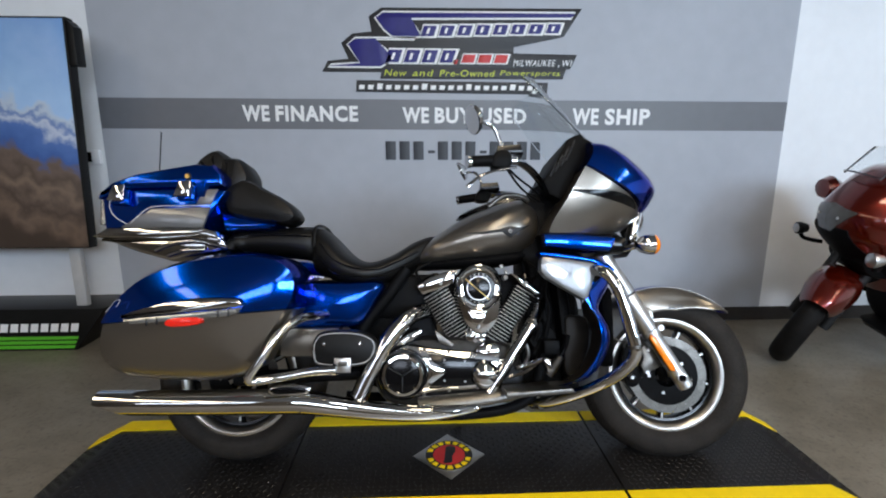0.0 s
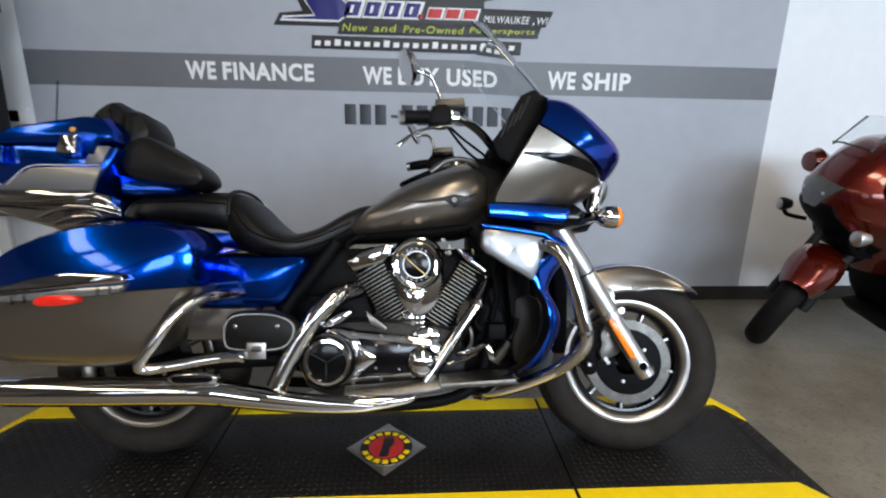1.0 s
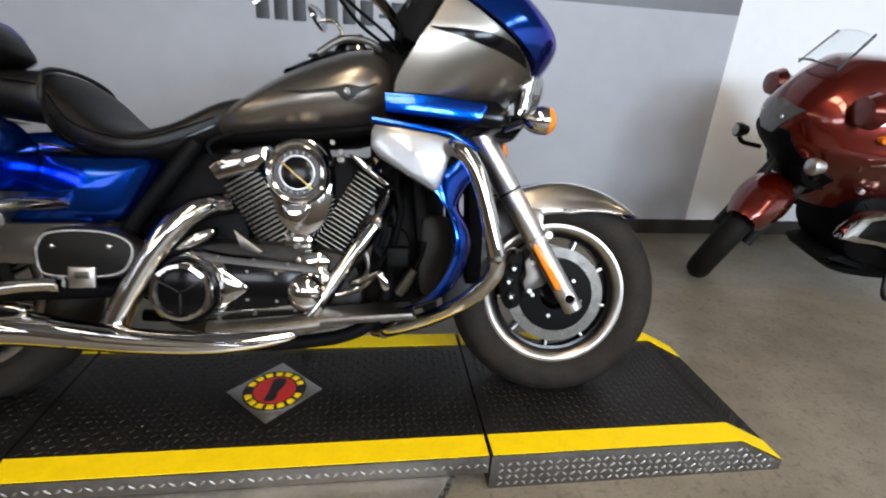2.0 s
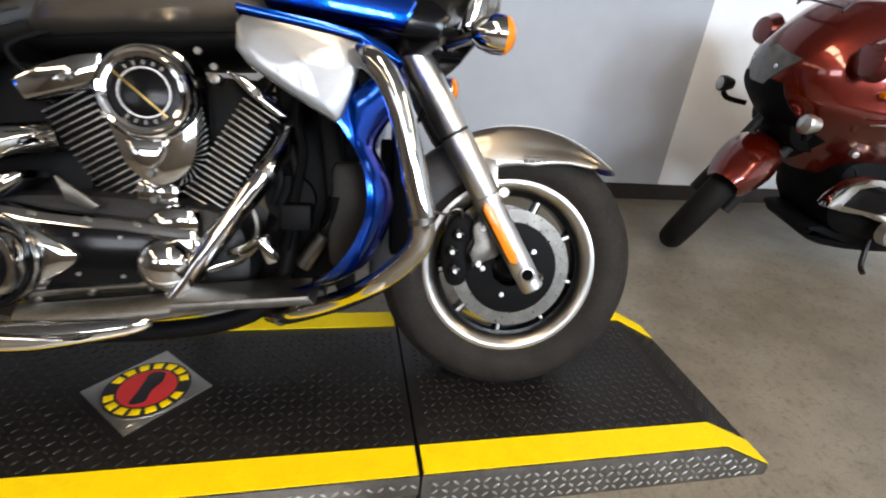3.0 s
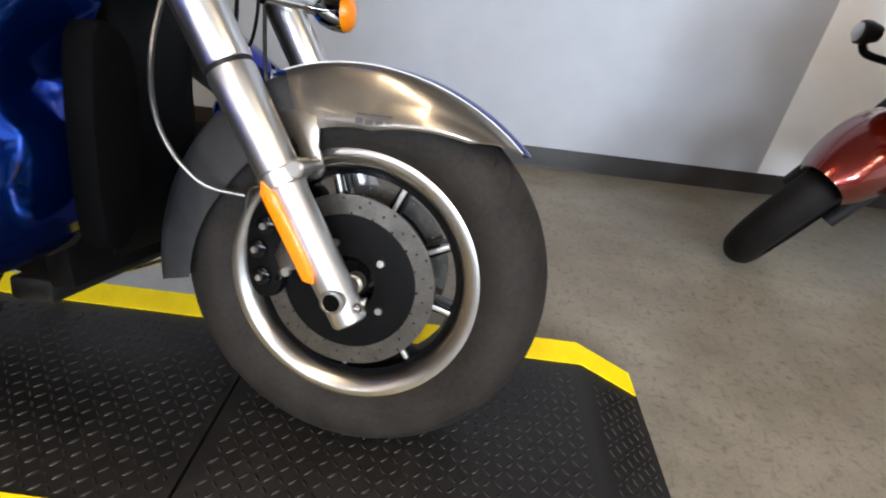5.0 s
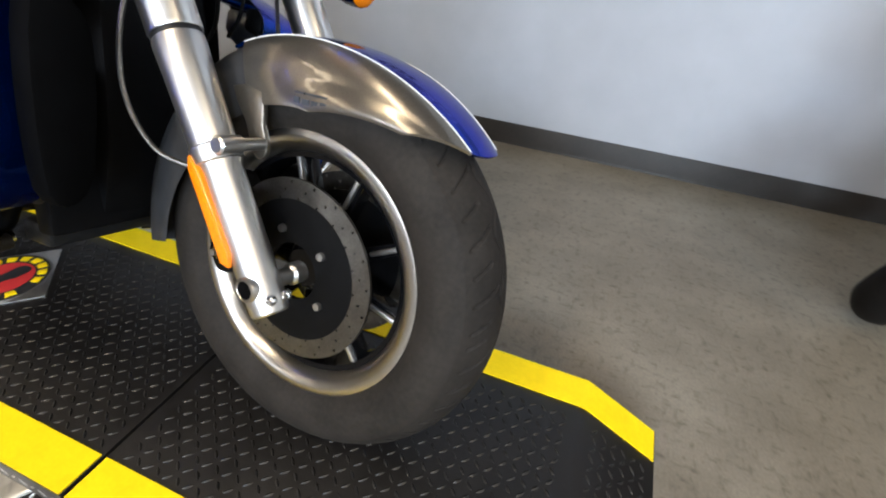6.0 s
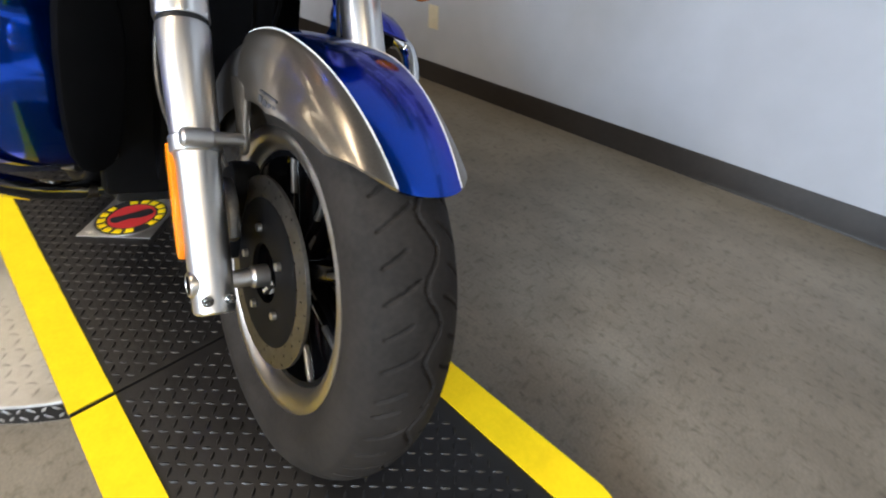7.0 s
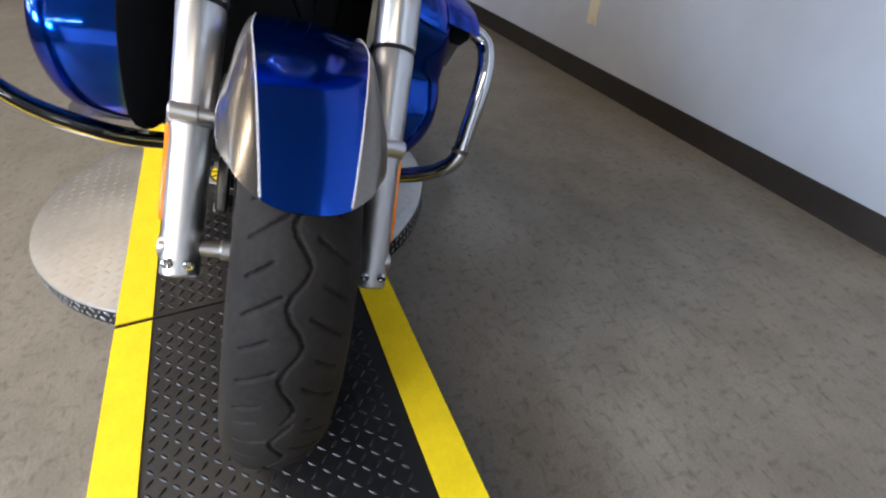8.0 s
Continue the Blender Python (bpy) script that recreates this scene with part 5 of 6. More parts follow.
part("clutch_ring", lathe([(-0.19, 0.074), (-0.216, 0.073), (-0.227, 0.068), (-0.228, 0.060), (-0.220, 0.055)], cc, seg=48), M["chrome"], case, "chrome clutch ring")
part("clutch_face", lathe([(-0.221, 0.0555), (-0.224, 0.04), (-0.225, 0.0)], cc, seg=48), M["gloss"], case, "gloss black clutch face")
# arms of a reflection on the clutch face, modelled as thin bars
for a in (30, 150, 270):
    part("clutch_reflection", box(0.05, 0.003, 0.004, cc + Vector((0.028 * math.cos(radians(a)), -0.2255, 0.028 * math.sin(radians(a)))), 0.001, Matrix.Rotation(-radians(a), 4, "Y")), M["cast"], case)
part("arrow_plate", slab([(-0.916, 0.398), (-0.860, 0.361), (-0.852, 0.349), (-0.860, 0.336), (-0.915, 0.297), (-0.900, 0.348)], -0.185, -0.196, 0.004, smooth=0), M["chrome"], case)
part("dome", lathe([(-0.17, 0.050), (-0.19, 0.049), (-0.205, 0.042), (-0.214, 0.025), (-0.217, 0.0)], (-0.713, 0, 0.336), seg=40), M["chrome"], case, "chrome domed cap")
for bx, bz in ((-0.855, 0.389), (-0.785, 0.385), (-0.855, 0.318), (-0.784, 0.314)):
    part("rivet", lathe([(-0.186, 0.0), (-0.187, 0.004), (-0.191, 0.003), (-0.191, 0.0)], (bx, 0, bz), seg=8), M["alu"], case)
part("valve_cap", slab([(-0.747, 0.419), (-0.708, 0.442), (-0.663, 0.434), (-0.658, 0.394), (-0.707, 0.380), (-0.725, 0.384)], -0.12, -0.180, 0.016, smooth=2), M["chrome"], case)

# exhaust
ex = new("exhaust")
ex.parent = bike
part("front_header", tube([(-0.500, -0.11, 0.590), (-0.518, -0.145, 0.545), (-0.546, -0.165, 0.502), (-0.612, -0.176, 0.408), (-0.682, -0.186, 0.303), (-0.700, -0.188, 0.276)], 0.0215, 20), M["chrome"], ex, "chrome front header pipe")
part("header_clamp", tube([(-0.538, -0.160, 0.514), (-0.545, -0.164, 0.504)], 0.0235, 20, straight=True), M["steel"], ex)
part("rear_header", tube([(-0.929, -0.11, 0.554), (-0.983, -0.175, 0.534), (-1.048, -0.205, 0.463), (-1.108, -0.215, 0.356), (-1.148, -0.22, 0.269)], 0.030, 18), M["chrome"], ex, "chrome rear header pipe")
part("collector_shield", tube([(-0.495, -0.16, 0.294), (-0.554, -0.185, 0.287), (-0.714, -0.20, 0.261), (-0.945, -0.205, 0.241)], [0.018, 0.024, 0.026, 0.028], 18, flat=0.7), M["steel"], ex, "dark collector shield")
part("muffler", cut(tube([(-0.735, -0.215, 0.238), (-0.776, -0.22, 0.230), (-0.907, -0.235, 0.221), (-1.057, -0.245, 0.228), (-1.206, -0.25, 0.247), (-1.320, -0.255, 0.264), (-1.430, -0.255, 0.267), (-1.640, -0.256, 0.266), (-1.860, -0.258, 0.267), (-1.985, -0.259, 0.268)],
                         [0.010, 0.017, 0.027, 0.029, 0.034, 0.040, 0.042, 0.042, 0.041, 0.040], 32), Vector((-1.880, 0, 0.232)), Vector((0.36, 0, 1)).normalized()), M["chrome"], ex, "long chrome slash-cut muffler")
part("heat_shield", slab([(-1.290, 0.262), (-1.270, 0.280), (-1.150, 0.262), (-1.000, 0.243), (-0.860, 0.233), (-0.800, 0.232), (-0.860, 0.224), (-1.010, 0.228), (-1.170, 0.243)], -0.262, -0.2815, 0.004, smooth=2), M["chrome"], ex, "polished heat shield")
part("hanger_plate", slab([(-1.432, 0.312), (-1.412, 0.324), (-1.36, 0.327), (-1.303, 0.322), (-1.292, 0.310), (-1.312, 0.296), (-1.395, 0.291), (-1.424, 0.298)], -0.262, -0.290, 0.006, smooth=3), M["chrome"], ex, "oval chrome hanger")
part("hanger_face", slab([(-1.420, 0.311), (-1.405, 0.319), (-1.36, 0.321), (-1.310, 0.317), (-1.303, 0.310), (-1.318, 0.301), (-1.393, 0.297), (-1.415, 0.302)], -0.2895, -0.2915, 0.0006, smooth=3), M["gloss"], ex)
# saddlebags
BAG = [(-1.944, 0.455), (-1.938, 0.416), (-1.912, 0.382), (-1.860, 0.357), (-1.707, 0.345), (-1.569, 0.347), (-1.50, 0.362), (-1.466, 0.382), (-1.441, 0.413), (-1.399, 0.482), (-1.365, 0.534), (-1.336, 0.578), (-1.320, 0.622), (-1.321, 0.675), (-1.343, 0.711), (-1.388, 0.738), (-1.459, 0.751), (-1.548, 0.748), (-1.636, 0.736), (-1.706, 0.718), (-1.775, 0.693), (-1.826, 0.664), (-1.876, 0.617), (-1.908, 0.574), (-1.927, 0.537), (-1.940, 0.494)]
for sy in (-1, 1):
    bag = new("saddlebag")
    bag.parent = bike

    def bag_form(grow=0.0):
        return slab(inset(BAG, -grow), sy * 0.19, sy * (0.388 + grow), 0.050, both=False, bulge=0.030, smooth=3)

    def bag_case():
        """The lower case draws in towards its foot."""
        bm = cut(bag_form(), seam - Vector((0, 0, 0.004)), Vector((-0.074, 0, 1)).normalized(), -1)
        bmesh.ops.subdivide_edges(bm, edges=[e for e in bm.edges if abs(e.verts[0].co.z - e.verts[1].co.z) > 0.10], cuts=5)
        for v in bm.verts:
            v.co.y *= 1 - 0.125 * max(0.0, (0.575 - v.co.z) / 0.2) ** 1.3
        return bm

    seam = Vector((-1.60, 0, 0.557))
    part("lid", cut(bag_form(0.003), seam, Vector((-0.074, 0, 1)).normalized()), M["blue"], bag, "blue saddlebag lid")
    part("case", bag_case(), M["grey_paint"], bag, "titanium grey saddlebag case")
    part("trim", slab([(-1.822, 0.556), (-1.794, 0.571), (-1.735, 0.587), (-1.679, 0.600), (-1.596, 0.611), (-1.488, 0.611), (-1.470, 0.602), (-1.471, 0.585), (-1.60, 0.572), (-1.70, 0.562), (-1.80, 0.551)], sy * 0.39, sy * 0.437, 0.010, smooth=2), M["chrome"], bag, "bright chrome latch trim")
    part("marker_strip", slab([(-1.815, 0.549), (-1.70, 0.560), (-1.60, 0.570), (-1.472, 0.583), (-1.480, 0.566), (-1.51, 0.555), (-1.60, 0.549), (-1.70, 0.540), (-1.795, 0.533)], sy * 0.39, sy * 0.430, 0.006, smooth=0), M["lens"], bag, "clear silvered marker strip")
    part("reflector", slab([(-1.690, 0.541), (-1.672, 0.552), (-1.603, 0.555), (-1.584, 0.545), (-1.595, 0.532), (-1.659, 0.525), (-1.688, 0.529)], sy * 0.39, sy * 0.434, 0.006, smooth=3), M["red_lens"], bag, "red side marker")
    for mx in (-1.745, -1.715, -1.535, -1.505):
        part("marker_divider", box(0.005, 0.006, 0.022, (mx, sy * 0.4285, 0.553 + 0.11 * (mx + 1.63)), 0.001), M["cast"], bag)
    part("pinstripe", tube([(-1.905, sy * 0.372, 0.567), (-1.865, sy * 0.395, 0.600), (-1.842, sy * 0.404, 0.606), (-1.850, sy * 0.408, 0.585)], 0.0008, 6), M["pinstripe"], bag, "fine pale pinstripe")
    part("bag_guard", tube([(-1.262, sy * 0.17, 0.547), (-1.326, sy * 0.30, 0.542), (-1.376, sy * 0.355, 0.497), (-1.421, sy * 0.375, 0.425), (-1.462, sy * 0.37, 0.358), (-1.401, sy * 0.34, 0.356), (-1.289, sy * 0.32, 0.373), (-1.213, sy * 0.315, 0.378)], 0.0145, 14), M["chrome"], bag, "chrome bag guard rail")
    part("guard_cap", lathe([(0.0, 0.0), (0.0, 0.018), (0.012, 0.017), (0.013, 0.0)], (-1.216, sy * 0.315, 0.378), axis="X", seg=16), M["chrome"], bag)

# tool pouch and lower side panel
part("lower_panel", slab([(-1.424, 0.403), (-1.424, 0.500), (-1.220, 0.502), (-1.220, 0.400)], -0.12, -0.20, 0.012, smooth=0), M["grey_paint"], bike, "grey lower side panel")
pouch = new("tool_pouch")
pouch.parent, pouch.location = bike, (-0.006, 0, -0.020)
part("flap", slab([(-1.297, 0.471), (-1.271, 0.508), (-1.200, 0.517), (-1.129, 0.510), (-1.083, 0.483), (-1.083, 0.437), (-1.118, 0.401), (-1.199, 0.393), (-1.276, 0.400), (-1.296, 0.430)], -0.19, -0.245, 0.014), M["vinyl"], pouch, "black leather tool pouch")
part("piping", tube([(x, -0.243, z) for x, z in rounded(inset([(-1.297, 0.471), (-1.271, 0.508), (-1.200, 0.517), (-1.129, 0.510), (-1.083, 0.483), (-1.083, 0.437), (-1.118, 0.401), (-1.199, 0.393), (-1.276, 0.400), (-1.296, 0.430), (-1.297, 0.466)], 0.009), 3)], 0.002, 6, 1), M["post"], pouch, "pale stitching")
for bx in (-1.255, -1.135):
    part("stud", lathe([(-0.244, 0.0065), (-0.248, 0.006), (-0.25, 0.0)], (bx, 0, 0.472), seg=14), M["chrome"], pouch)
part("buckle", slab([(-1.220, 0.426), (-1.164, 0.426), (-1.164, 0.378), (-1.220, 0.377)], -0.244, -0.254, 0.004, smooth=0), M["alu"], pouch, "bright metal buckle")
part("buckle_slot", slab([(-1.205, 0.416), (-1.174, 0.416), (-1.174, 0.400), (-1.205, 0.399)], -0.2545, -0.256, 0.0005, smooth=0), M["steel"], pouch)

# trunk with backrest
trunk = new("top_box")
trunk.parent = bike
LID = [(-2.036, 0.945), (-2.028, 0.968), (-1.988, 1.004), (-1.913, 1.033), (-1.799, 1.054), (-1.713, 1.068), (-1.65, 1.064), (-1.618, 1.03), (-1.610, 0.990), (-1.655, 0.983), (-1.668, 0.945), (-1.712, 0.944), (-1.728, 0.980), (-1.939, 0.975), (-2.013, 0.946)]
CASE = [(-2.020, 0.955), (-2.016, 0.90), (-2.004, 0.842), (-1.84, 0.840), (-1.684, 0.842), (-1.64, 0.905), (-1.604, 0.975), (-1.70, 0.985), (-1.90, 0.98)]
part("case", slab(CASE, 0.252, -0.252, 0.014, smooth=0), M["blue"], trunk, "blue top box case")
part("lid", slab(LID, 0.262, -0.262, 0.022, smooth=0), M["blue"], trunk, "blue overhanging top box lid")
for sy in (-1, 1):
    part("silver_flash", slab([(-1.948, 0.846), (-1.850, 0.911), (-1.652, 0.917), (-1.676, 0.846)], sy * 0.245, sy * 0.2560, 0.002, smooth=0), M["silver_paint"], trunk, "silver lower flash")
    part("silver_wedge", slab([(-1.676, 0.976), (-1.630, 0.977), (-1.650, 0.924), (-1.700, 0.926)], sy * 0.245, sy * 0.2560, 0.002, smooth=0), M["silver_paint"], trunk, "silver wedge by the lid")
    part("pinstripe", tube([(-1.985, sy * 0.2545, 0.955), (-1.992, sy * 0.2545, 0.918), (-1.97, sy * 0.2545, 0.882), (-1.925, sy * 0.2545, 0.858), (-1.90, sy * 0.2565, 0.878), (-1.850, sy * 0.2575, 0.915), (-1.75, sy * 0.2575, 0.919), (-1.655, sy * 0.2575, 0.921)], 0.0012, 6), M["pinstripe"], trunk, "fine pale pinstripe")
    for lx, lz in ((-1.955, -0.004), (-1.735, 0.012)):
        latch = part("latch", slab([(lx - 0.030, 0.938 + lz), (lx + 0.024, 0.936 + lz), (lx + 0.028, 0.992 + lz), (lx - 0.014, 0.990 + lz)], sy * 0.24, sy * 0.284, 0.007, smooth=0), M["chrome"], trunk, "chrome latch")
        part("latch_seat", slab([(lx - 0.026, 0.928 + lz), (lx + 0.034, 0.926 + lz), (lx + 0.034, 0.975 + lz), (lx - 0.010, 0.975 + lz)], sy * 0.24, sy * 0.268, 0.004, smooth=0), M["blue"], latch)
    part("rear_lens", slab([(-2.028, 0.858), (-2.030, 0.940), (-2.015, 0.942), (-2.008, 0.858)], sy * 0.13, sy * 0.246, 0.005, smooth=0), M["lens"], trunk, "clear rear corner lens")
lock = part("lock", lathe([(-0.25, 0.013), (-0.266, 0.012), (-0.267, 0.0)], (-1.728, 0, 1.020), seg=20), M["cast"], trunk, "round lid lock")
part("lock_face", lathe([(-0.2665, 0.0085), (-0.2685, 0.0075), (-0.269, 0.0)], (-1.728, 0, 1.020), seg=18), M["brass"], lock, "brass lock face")
part("rack", slab([(-2.040, 0.815), (-1.995, 0.845), (-1.68, 0.847), (-1.655, 0.835), (-1.70, 0.822), (-1.84, 0.812), (-1.97, 0.812)], 0.258, -0.258, 0.005, smooth=0), M["chrome"], trunk, "chrome trunk ledge")
part("rack_under", slab([(-2.030, 0.814), (-1.68, 0.822), (-1.62, 0.826), (-1.600, 0.776), (-1.632, 0.766), (-1.79, 0.734), (-1.906, 0.766), (-1.993, 0.797)], 0.232, -0.232, 0.012, smooth=0), M["chrome"], trunk, "chrome trunk base")
part("rack_brace", slab([(-1.690, 0.846), (-1.632, 0.832), (-1.612, 0.802), (-1.645, 0.810), (-1.690, 0.822)], -0.20, -0.252, 0.004, smooth=0), M["chrome"], trunk)
part("rack_tube", tube([(-1.84, -0.236, 0.770), (-1.78, -0.243, 0.792), (-1.70, -0.244, 0.800), (-1.60, -0.236, 0.778)], 0.009, 12), M["chrome"], trunk)
part("rack_tube", tube([(-1.80, -0.232, 0.752), (-1.74, -0.240, 0.768), (-1.67, -0.240, 0.772)], 0.008, 12), M["chrome"], trunk)
part("head_pad", slab([(-1.777, 1.090), (-1.742, 1.134), (-1.701, 1.154), (-1.673, 1.140), (-1.648, 1.110), (-1.638, 1.067), (-1.642, 1.012), (-1.696, 1.006), (-1.730, 1.039), (-1.755, 1.065)], 0.02, -0.150, 0.038, smooth=4), M["vinyl"], trunk, "rounded black head pad")
part("backrest", slab([(-1.665, 1.100), (-1.612, 1.113), (-1.584, 1.095), (-1.560, 1.043), (-1.575, 0.990), (-1.60, 0.92), (-1.655, 0.925), (-1.66, 1.0)], 0.0, -0.180, 0.032, smooth=4), M["vinyl"], trunk, "black padded backrest")
for ya, yb in ((-0.06, -0.215),):
    part("arm_rest", slab([(-1.625, 0.985), (-1.590, 1.015), (-1.547, 1.020), (-1.487, 0.989), (-1.426, 0.955), (-1.390, 0.923), (-1.379, 0.890), (-1.412, 0.867), (-1.464, 0.871), (-1.563, 0.886), (-1.620, 0.913)], ya, yb, 0.024, bulge=0.006, smooth=4), M["vinyl"], trunk, "black padded passenger armrest")
part("arm_base", slab([(-1.640, 0.905), (-1.547, 0.886), (-1.447, 0.868), (-1.467, 0.848), (-1.630, 0.843)], 0.195, -0.195, 0.012, smooth=0), M["blue"], trunk, "blue base under the arms")
part("antenna", tube([(-1.977, 0.0, 1.0), (-1.978, 0.0, 1.262)], 0.0022, 6), M["black"], trunk, "thin black antenna")

# leg shields and engine guards
for sy in (-1, 1):
    cowl = new("leg_shield")
    cowl.parent = bike
    cowl.matrix_basis = Matrix.Diagonal((1, -sy, 1, 1)) if sy < 0 else Matrix.Translation((0, -0.036, 0)) @ Matrix.Rotation(radians(-8.6), 4, "X") @ Matrix.Diagonal((1, -1, 1, 1))
    # level sections of the open-backed shell: (z, rear edge x, front x, inner y, outer y)
    rows = glide([(0.302, -0.520, -0.470, -0.19, -0.250), (0.322, -0.470, -0.405, -0.17, -0.295), (0.340, -0.435, -0.372, -0.16, -0.315), (0.363, -0.409, -0.348, -0.155, -0.328), (0.40, -0.382, -0.326, -0.15, -0.338),
                  (0.438, -0.365, -0.313, -0.15, -0.345), (0.47, -0.358, -0.308, -0.15, -0.348), (0.505, -0.358, -0.312, -0.15, -0.348), (0.54, -0.369, -0.330, -0.15, -0.345), (0.568, -0.384, -0.341, -0.15, -0.338), (0.60, -0.408, -0.327, -0.15, -0.340),
                  (0.635, -0.46, -0.305, -0.15, -0.343), (0.67, -0.52, -0.290, -0.15, -0.338), (0.70, -0.54, -0.298, -0.15, -0.330), (0.73, -0.54, -0.34, -0.15, -0.315), (0.755, -0.54, -0.40, -0.15, -0.29)], 4)
    for nm, mt, t0, t1, lb in (("shell", "blue", 0.0, 0.005, "blue rounded two-lobed leg shield"), ("liner", "cowl_inner", 0.0055, 0.009, "brown inner liner")):
        rings = []
        for z, xr, xf, yi, yo in rows:
            out, inn = [], []
            for tt, rim_line in ((t0, out), (t1, inn)):
                for k in range(13):
                    a = math.pi / 2 * k / 12
                    rim_line.append((xr + (xf - tt - xr) * math.sin(a), yo + tt + 0.09 * (1 - math.cos(a)), z))
                rim_line.append((xf - tt - 0.012, yi - tt, z))
            rings.append(out + inn[::-1])
        part(nm, loft(bmesh.new(), rings), M[mt], cowl, lb)
    part("inner_pocket", slab([(-0.415, 0.535), (-0.345, 0.530), (-0.335, 0.455), (-0.345, 0.405), (-0.378, 0.340), (-0.416, 0.328), (-0.428, 0.367), (-0.422, 0.479)], -0.125, -0.162, 0.012, smooth=3), M["cowl_inner"], cowl, "dull brown storage pocket wall")
    part("silver_panel", slab([(-0.548, 0.726), (-0.540, 0.738), (-0.485, 0.733), (-0.404, 0.722), (-0.372, 0.714), (-0.372, 0.682), (-0.380, 0.657), (-0.400, 0.602), (-0.409, 0.597), (-0.485, 0.641), (-0.534, 0.672), (-0.549, 0.692)], -0.30, -0.352, 0.006, bulge=0.004, smooth=0), M["silver_paint"], cowl, "silver upper shield panel")
    part("top_rim", slab([(-0.548, 0.754), (-0.438, 0.742), (-0.371, 0.732), (-0.328, 0.714), (-0.304, 0.694), (-0.318, 0.690), (-0.375, 0.718), (-0.44, 0.728), (-0.548, 0.742)], -0.27, -0.349, 0.004, smooth=0), M["blue"], cowl, "blue rim above the silver panel")
    part("panel_recess", slab([(-0.374, 0.716), (-0.350, 0.708), (-0.346, 0.675), (-0.372, 0.655), (-0.378, 0.672)], -0.30, -0.349, 0.004, smooth=0), M["black"], cowl, "dark guard recess")
    # flat plate, its colour standing for the dark inside of the opening
    part("grille", slab([(-0.02, -0.115), (0.04, -0.105), (0.05, 0.10), (-0.02, 0.12)], 0.02, -0.02, 0.008), M["intake"], cowl, "black plate for the shaded air intake opening", m=Matrix.Translation((-0.288, -0.19, 0.50)) @ Matrix.Rotation(radians(90), 4, "Z"))
    part("guard", tube([(-0.405, -0.25, 0.694), (-0.382, -0.325, 0.696), (-0.358, -0.384, 0.686), (-0.332, -0.400, 0.656), (-0.308, -0.405, 0.597), (-0.289, -0.407, 0.517), (-0.2745, -0.406, 0.449), (-0.284, -0.39, 0.406), (-0.33, -0.345, 0.350), (-0.40, -0.26, 0.290), (-0.50, -0.18, 0.238), (-0.54, -0.13, 0.225)], 0.0190, 18), M["chrome"], cowl, "chrome tubular engine guard")
    part("collar", tube([(-0.2775, -0.4065, 0.463), (-0.2755, -0.406, 0.453)], 0.0205, 18, straight=True), M["steel"], cowl)
    part("guard_clamp", lathe([(0.03, 0.0), (0.03, 0.014), (-0.012, 0.015), (-0.016, 0.011), (-0.016, 0.0)], (-0.515, -0.165, 0.228), seg=20), M["steel"], cowl)
    part("guard_mount", box(0.05, 0.05, 0.05, (-0.40, -0.25, 0.705), 0.01), M["black"], cowl)

# foot controls, stand and odd parts
pedal = part("brake_pedal", tube([(-0.60, -0.19, 0.36), (-0.565, -0.24, 0.378), (-0.53, -0.27, 0.402)], [0.010, 0.009, 0.008], 12), M["chrome"], bike, "chrome brake pedal")
part("pedal_pad", box(0.018, 0.055, 0.046, (-0.518, -0.275, 0.386), 0.005, Matrix.Rotation(radians(-22), 4, "Y")), M["chrome"], pedal)
part("regulator", box(0.055, 0.06, 0.048, (-0.483, -0.18, 0.432), 0.005), M["black"], bike, "dull black regulator")
part("footboard", slab([(-0.66, 0.305), (-0.45, 0.318), (-0.44, 0.302), (-0.66, 0.288)], -0.20, -0.33, 0.004, smooth=0), M["steel"], bike, "dark metal rider footboard")
part("coolant_hose", tube([(-0.412, -0.148, 0.47), (-0.418, -0.146, 0.43), (-0.432, -0.14, 0.395)], 0.016, 12), M["gloss"], bike, "black hose sleeve")
part("coolant_hose", tube([(-0.434, -0.139, 0.392), (-0.455, -0.132, 0.36), (-0.478, -0.125, 0.325)], 0.018, 12), M["steel"], bike, "grey metal hose end")
part("horn", lathe([(-0.10, 0.0), (-0.10, 0.045), (-0.13, 0.05), (-0.14, 0.046), (-0.14, 0.0)], (-0.50, 0, 0.46), seg=28), M["black"], bike)
part("cable", tube([(-0.21, 0.04, 0.80), (-0.20, 0.05, 0.73), (-0.215, 0.06, 0.66), (-0.25, 0.07, 0.62)], 0.003, 8), M["black"], bike, "thin black cable")
part("cable", tube([(-0.23, 0.0, 0.80), (-0.215, 0.01, 0.72), (-0.235, 0.03, 0.64), (-0.28, 0.05, 0.60)], 0.0035, 8), M["black"], bike, "thin black cable")
part("hose", tube([(-0.55, -0.10, 0.62), (-0.50, -0.14, 0.56), (-0.49, -0.14, 0.48), (-0.53, -0.13, 0.40)], 0.011, 10), M["black"], bike)
part("side_stand", tube([(-0.80, 0.14, 0.20), (-0.79, 0.25, 0.12), (-0.775, 0.335, 0.098)], [0.014, 0.013, 0.012], 12), M["cast"], bike, "dark side stand")
# coloured black so the gap beside it stays as dark as shade
part("rear_fender", fender_shell(-1, 1, 170), M["black"], bike, "inner rear fender blackened for the dark gap", m=Matrix.Translation(RX - AX) @ Matrix.Translation(AX) @ Matrix.Diagonal((1.04, 1.05, 1.04, 1)) @ Matrix.Translation(-AX))
part("swingarm", tube([(-1.0, -0.11, 0.34), (-1.30, -0.12, 0.33), (-1.60, -0.125, 0.318)], 0.026, 12), M["black"], bike)

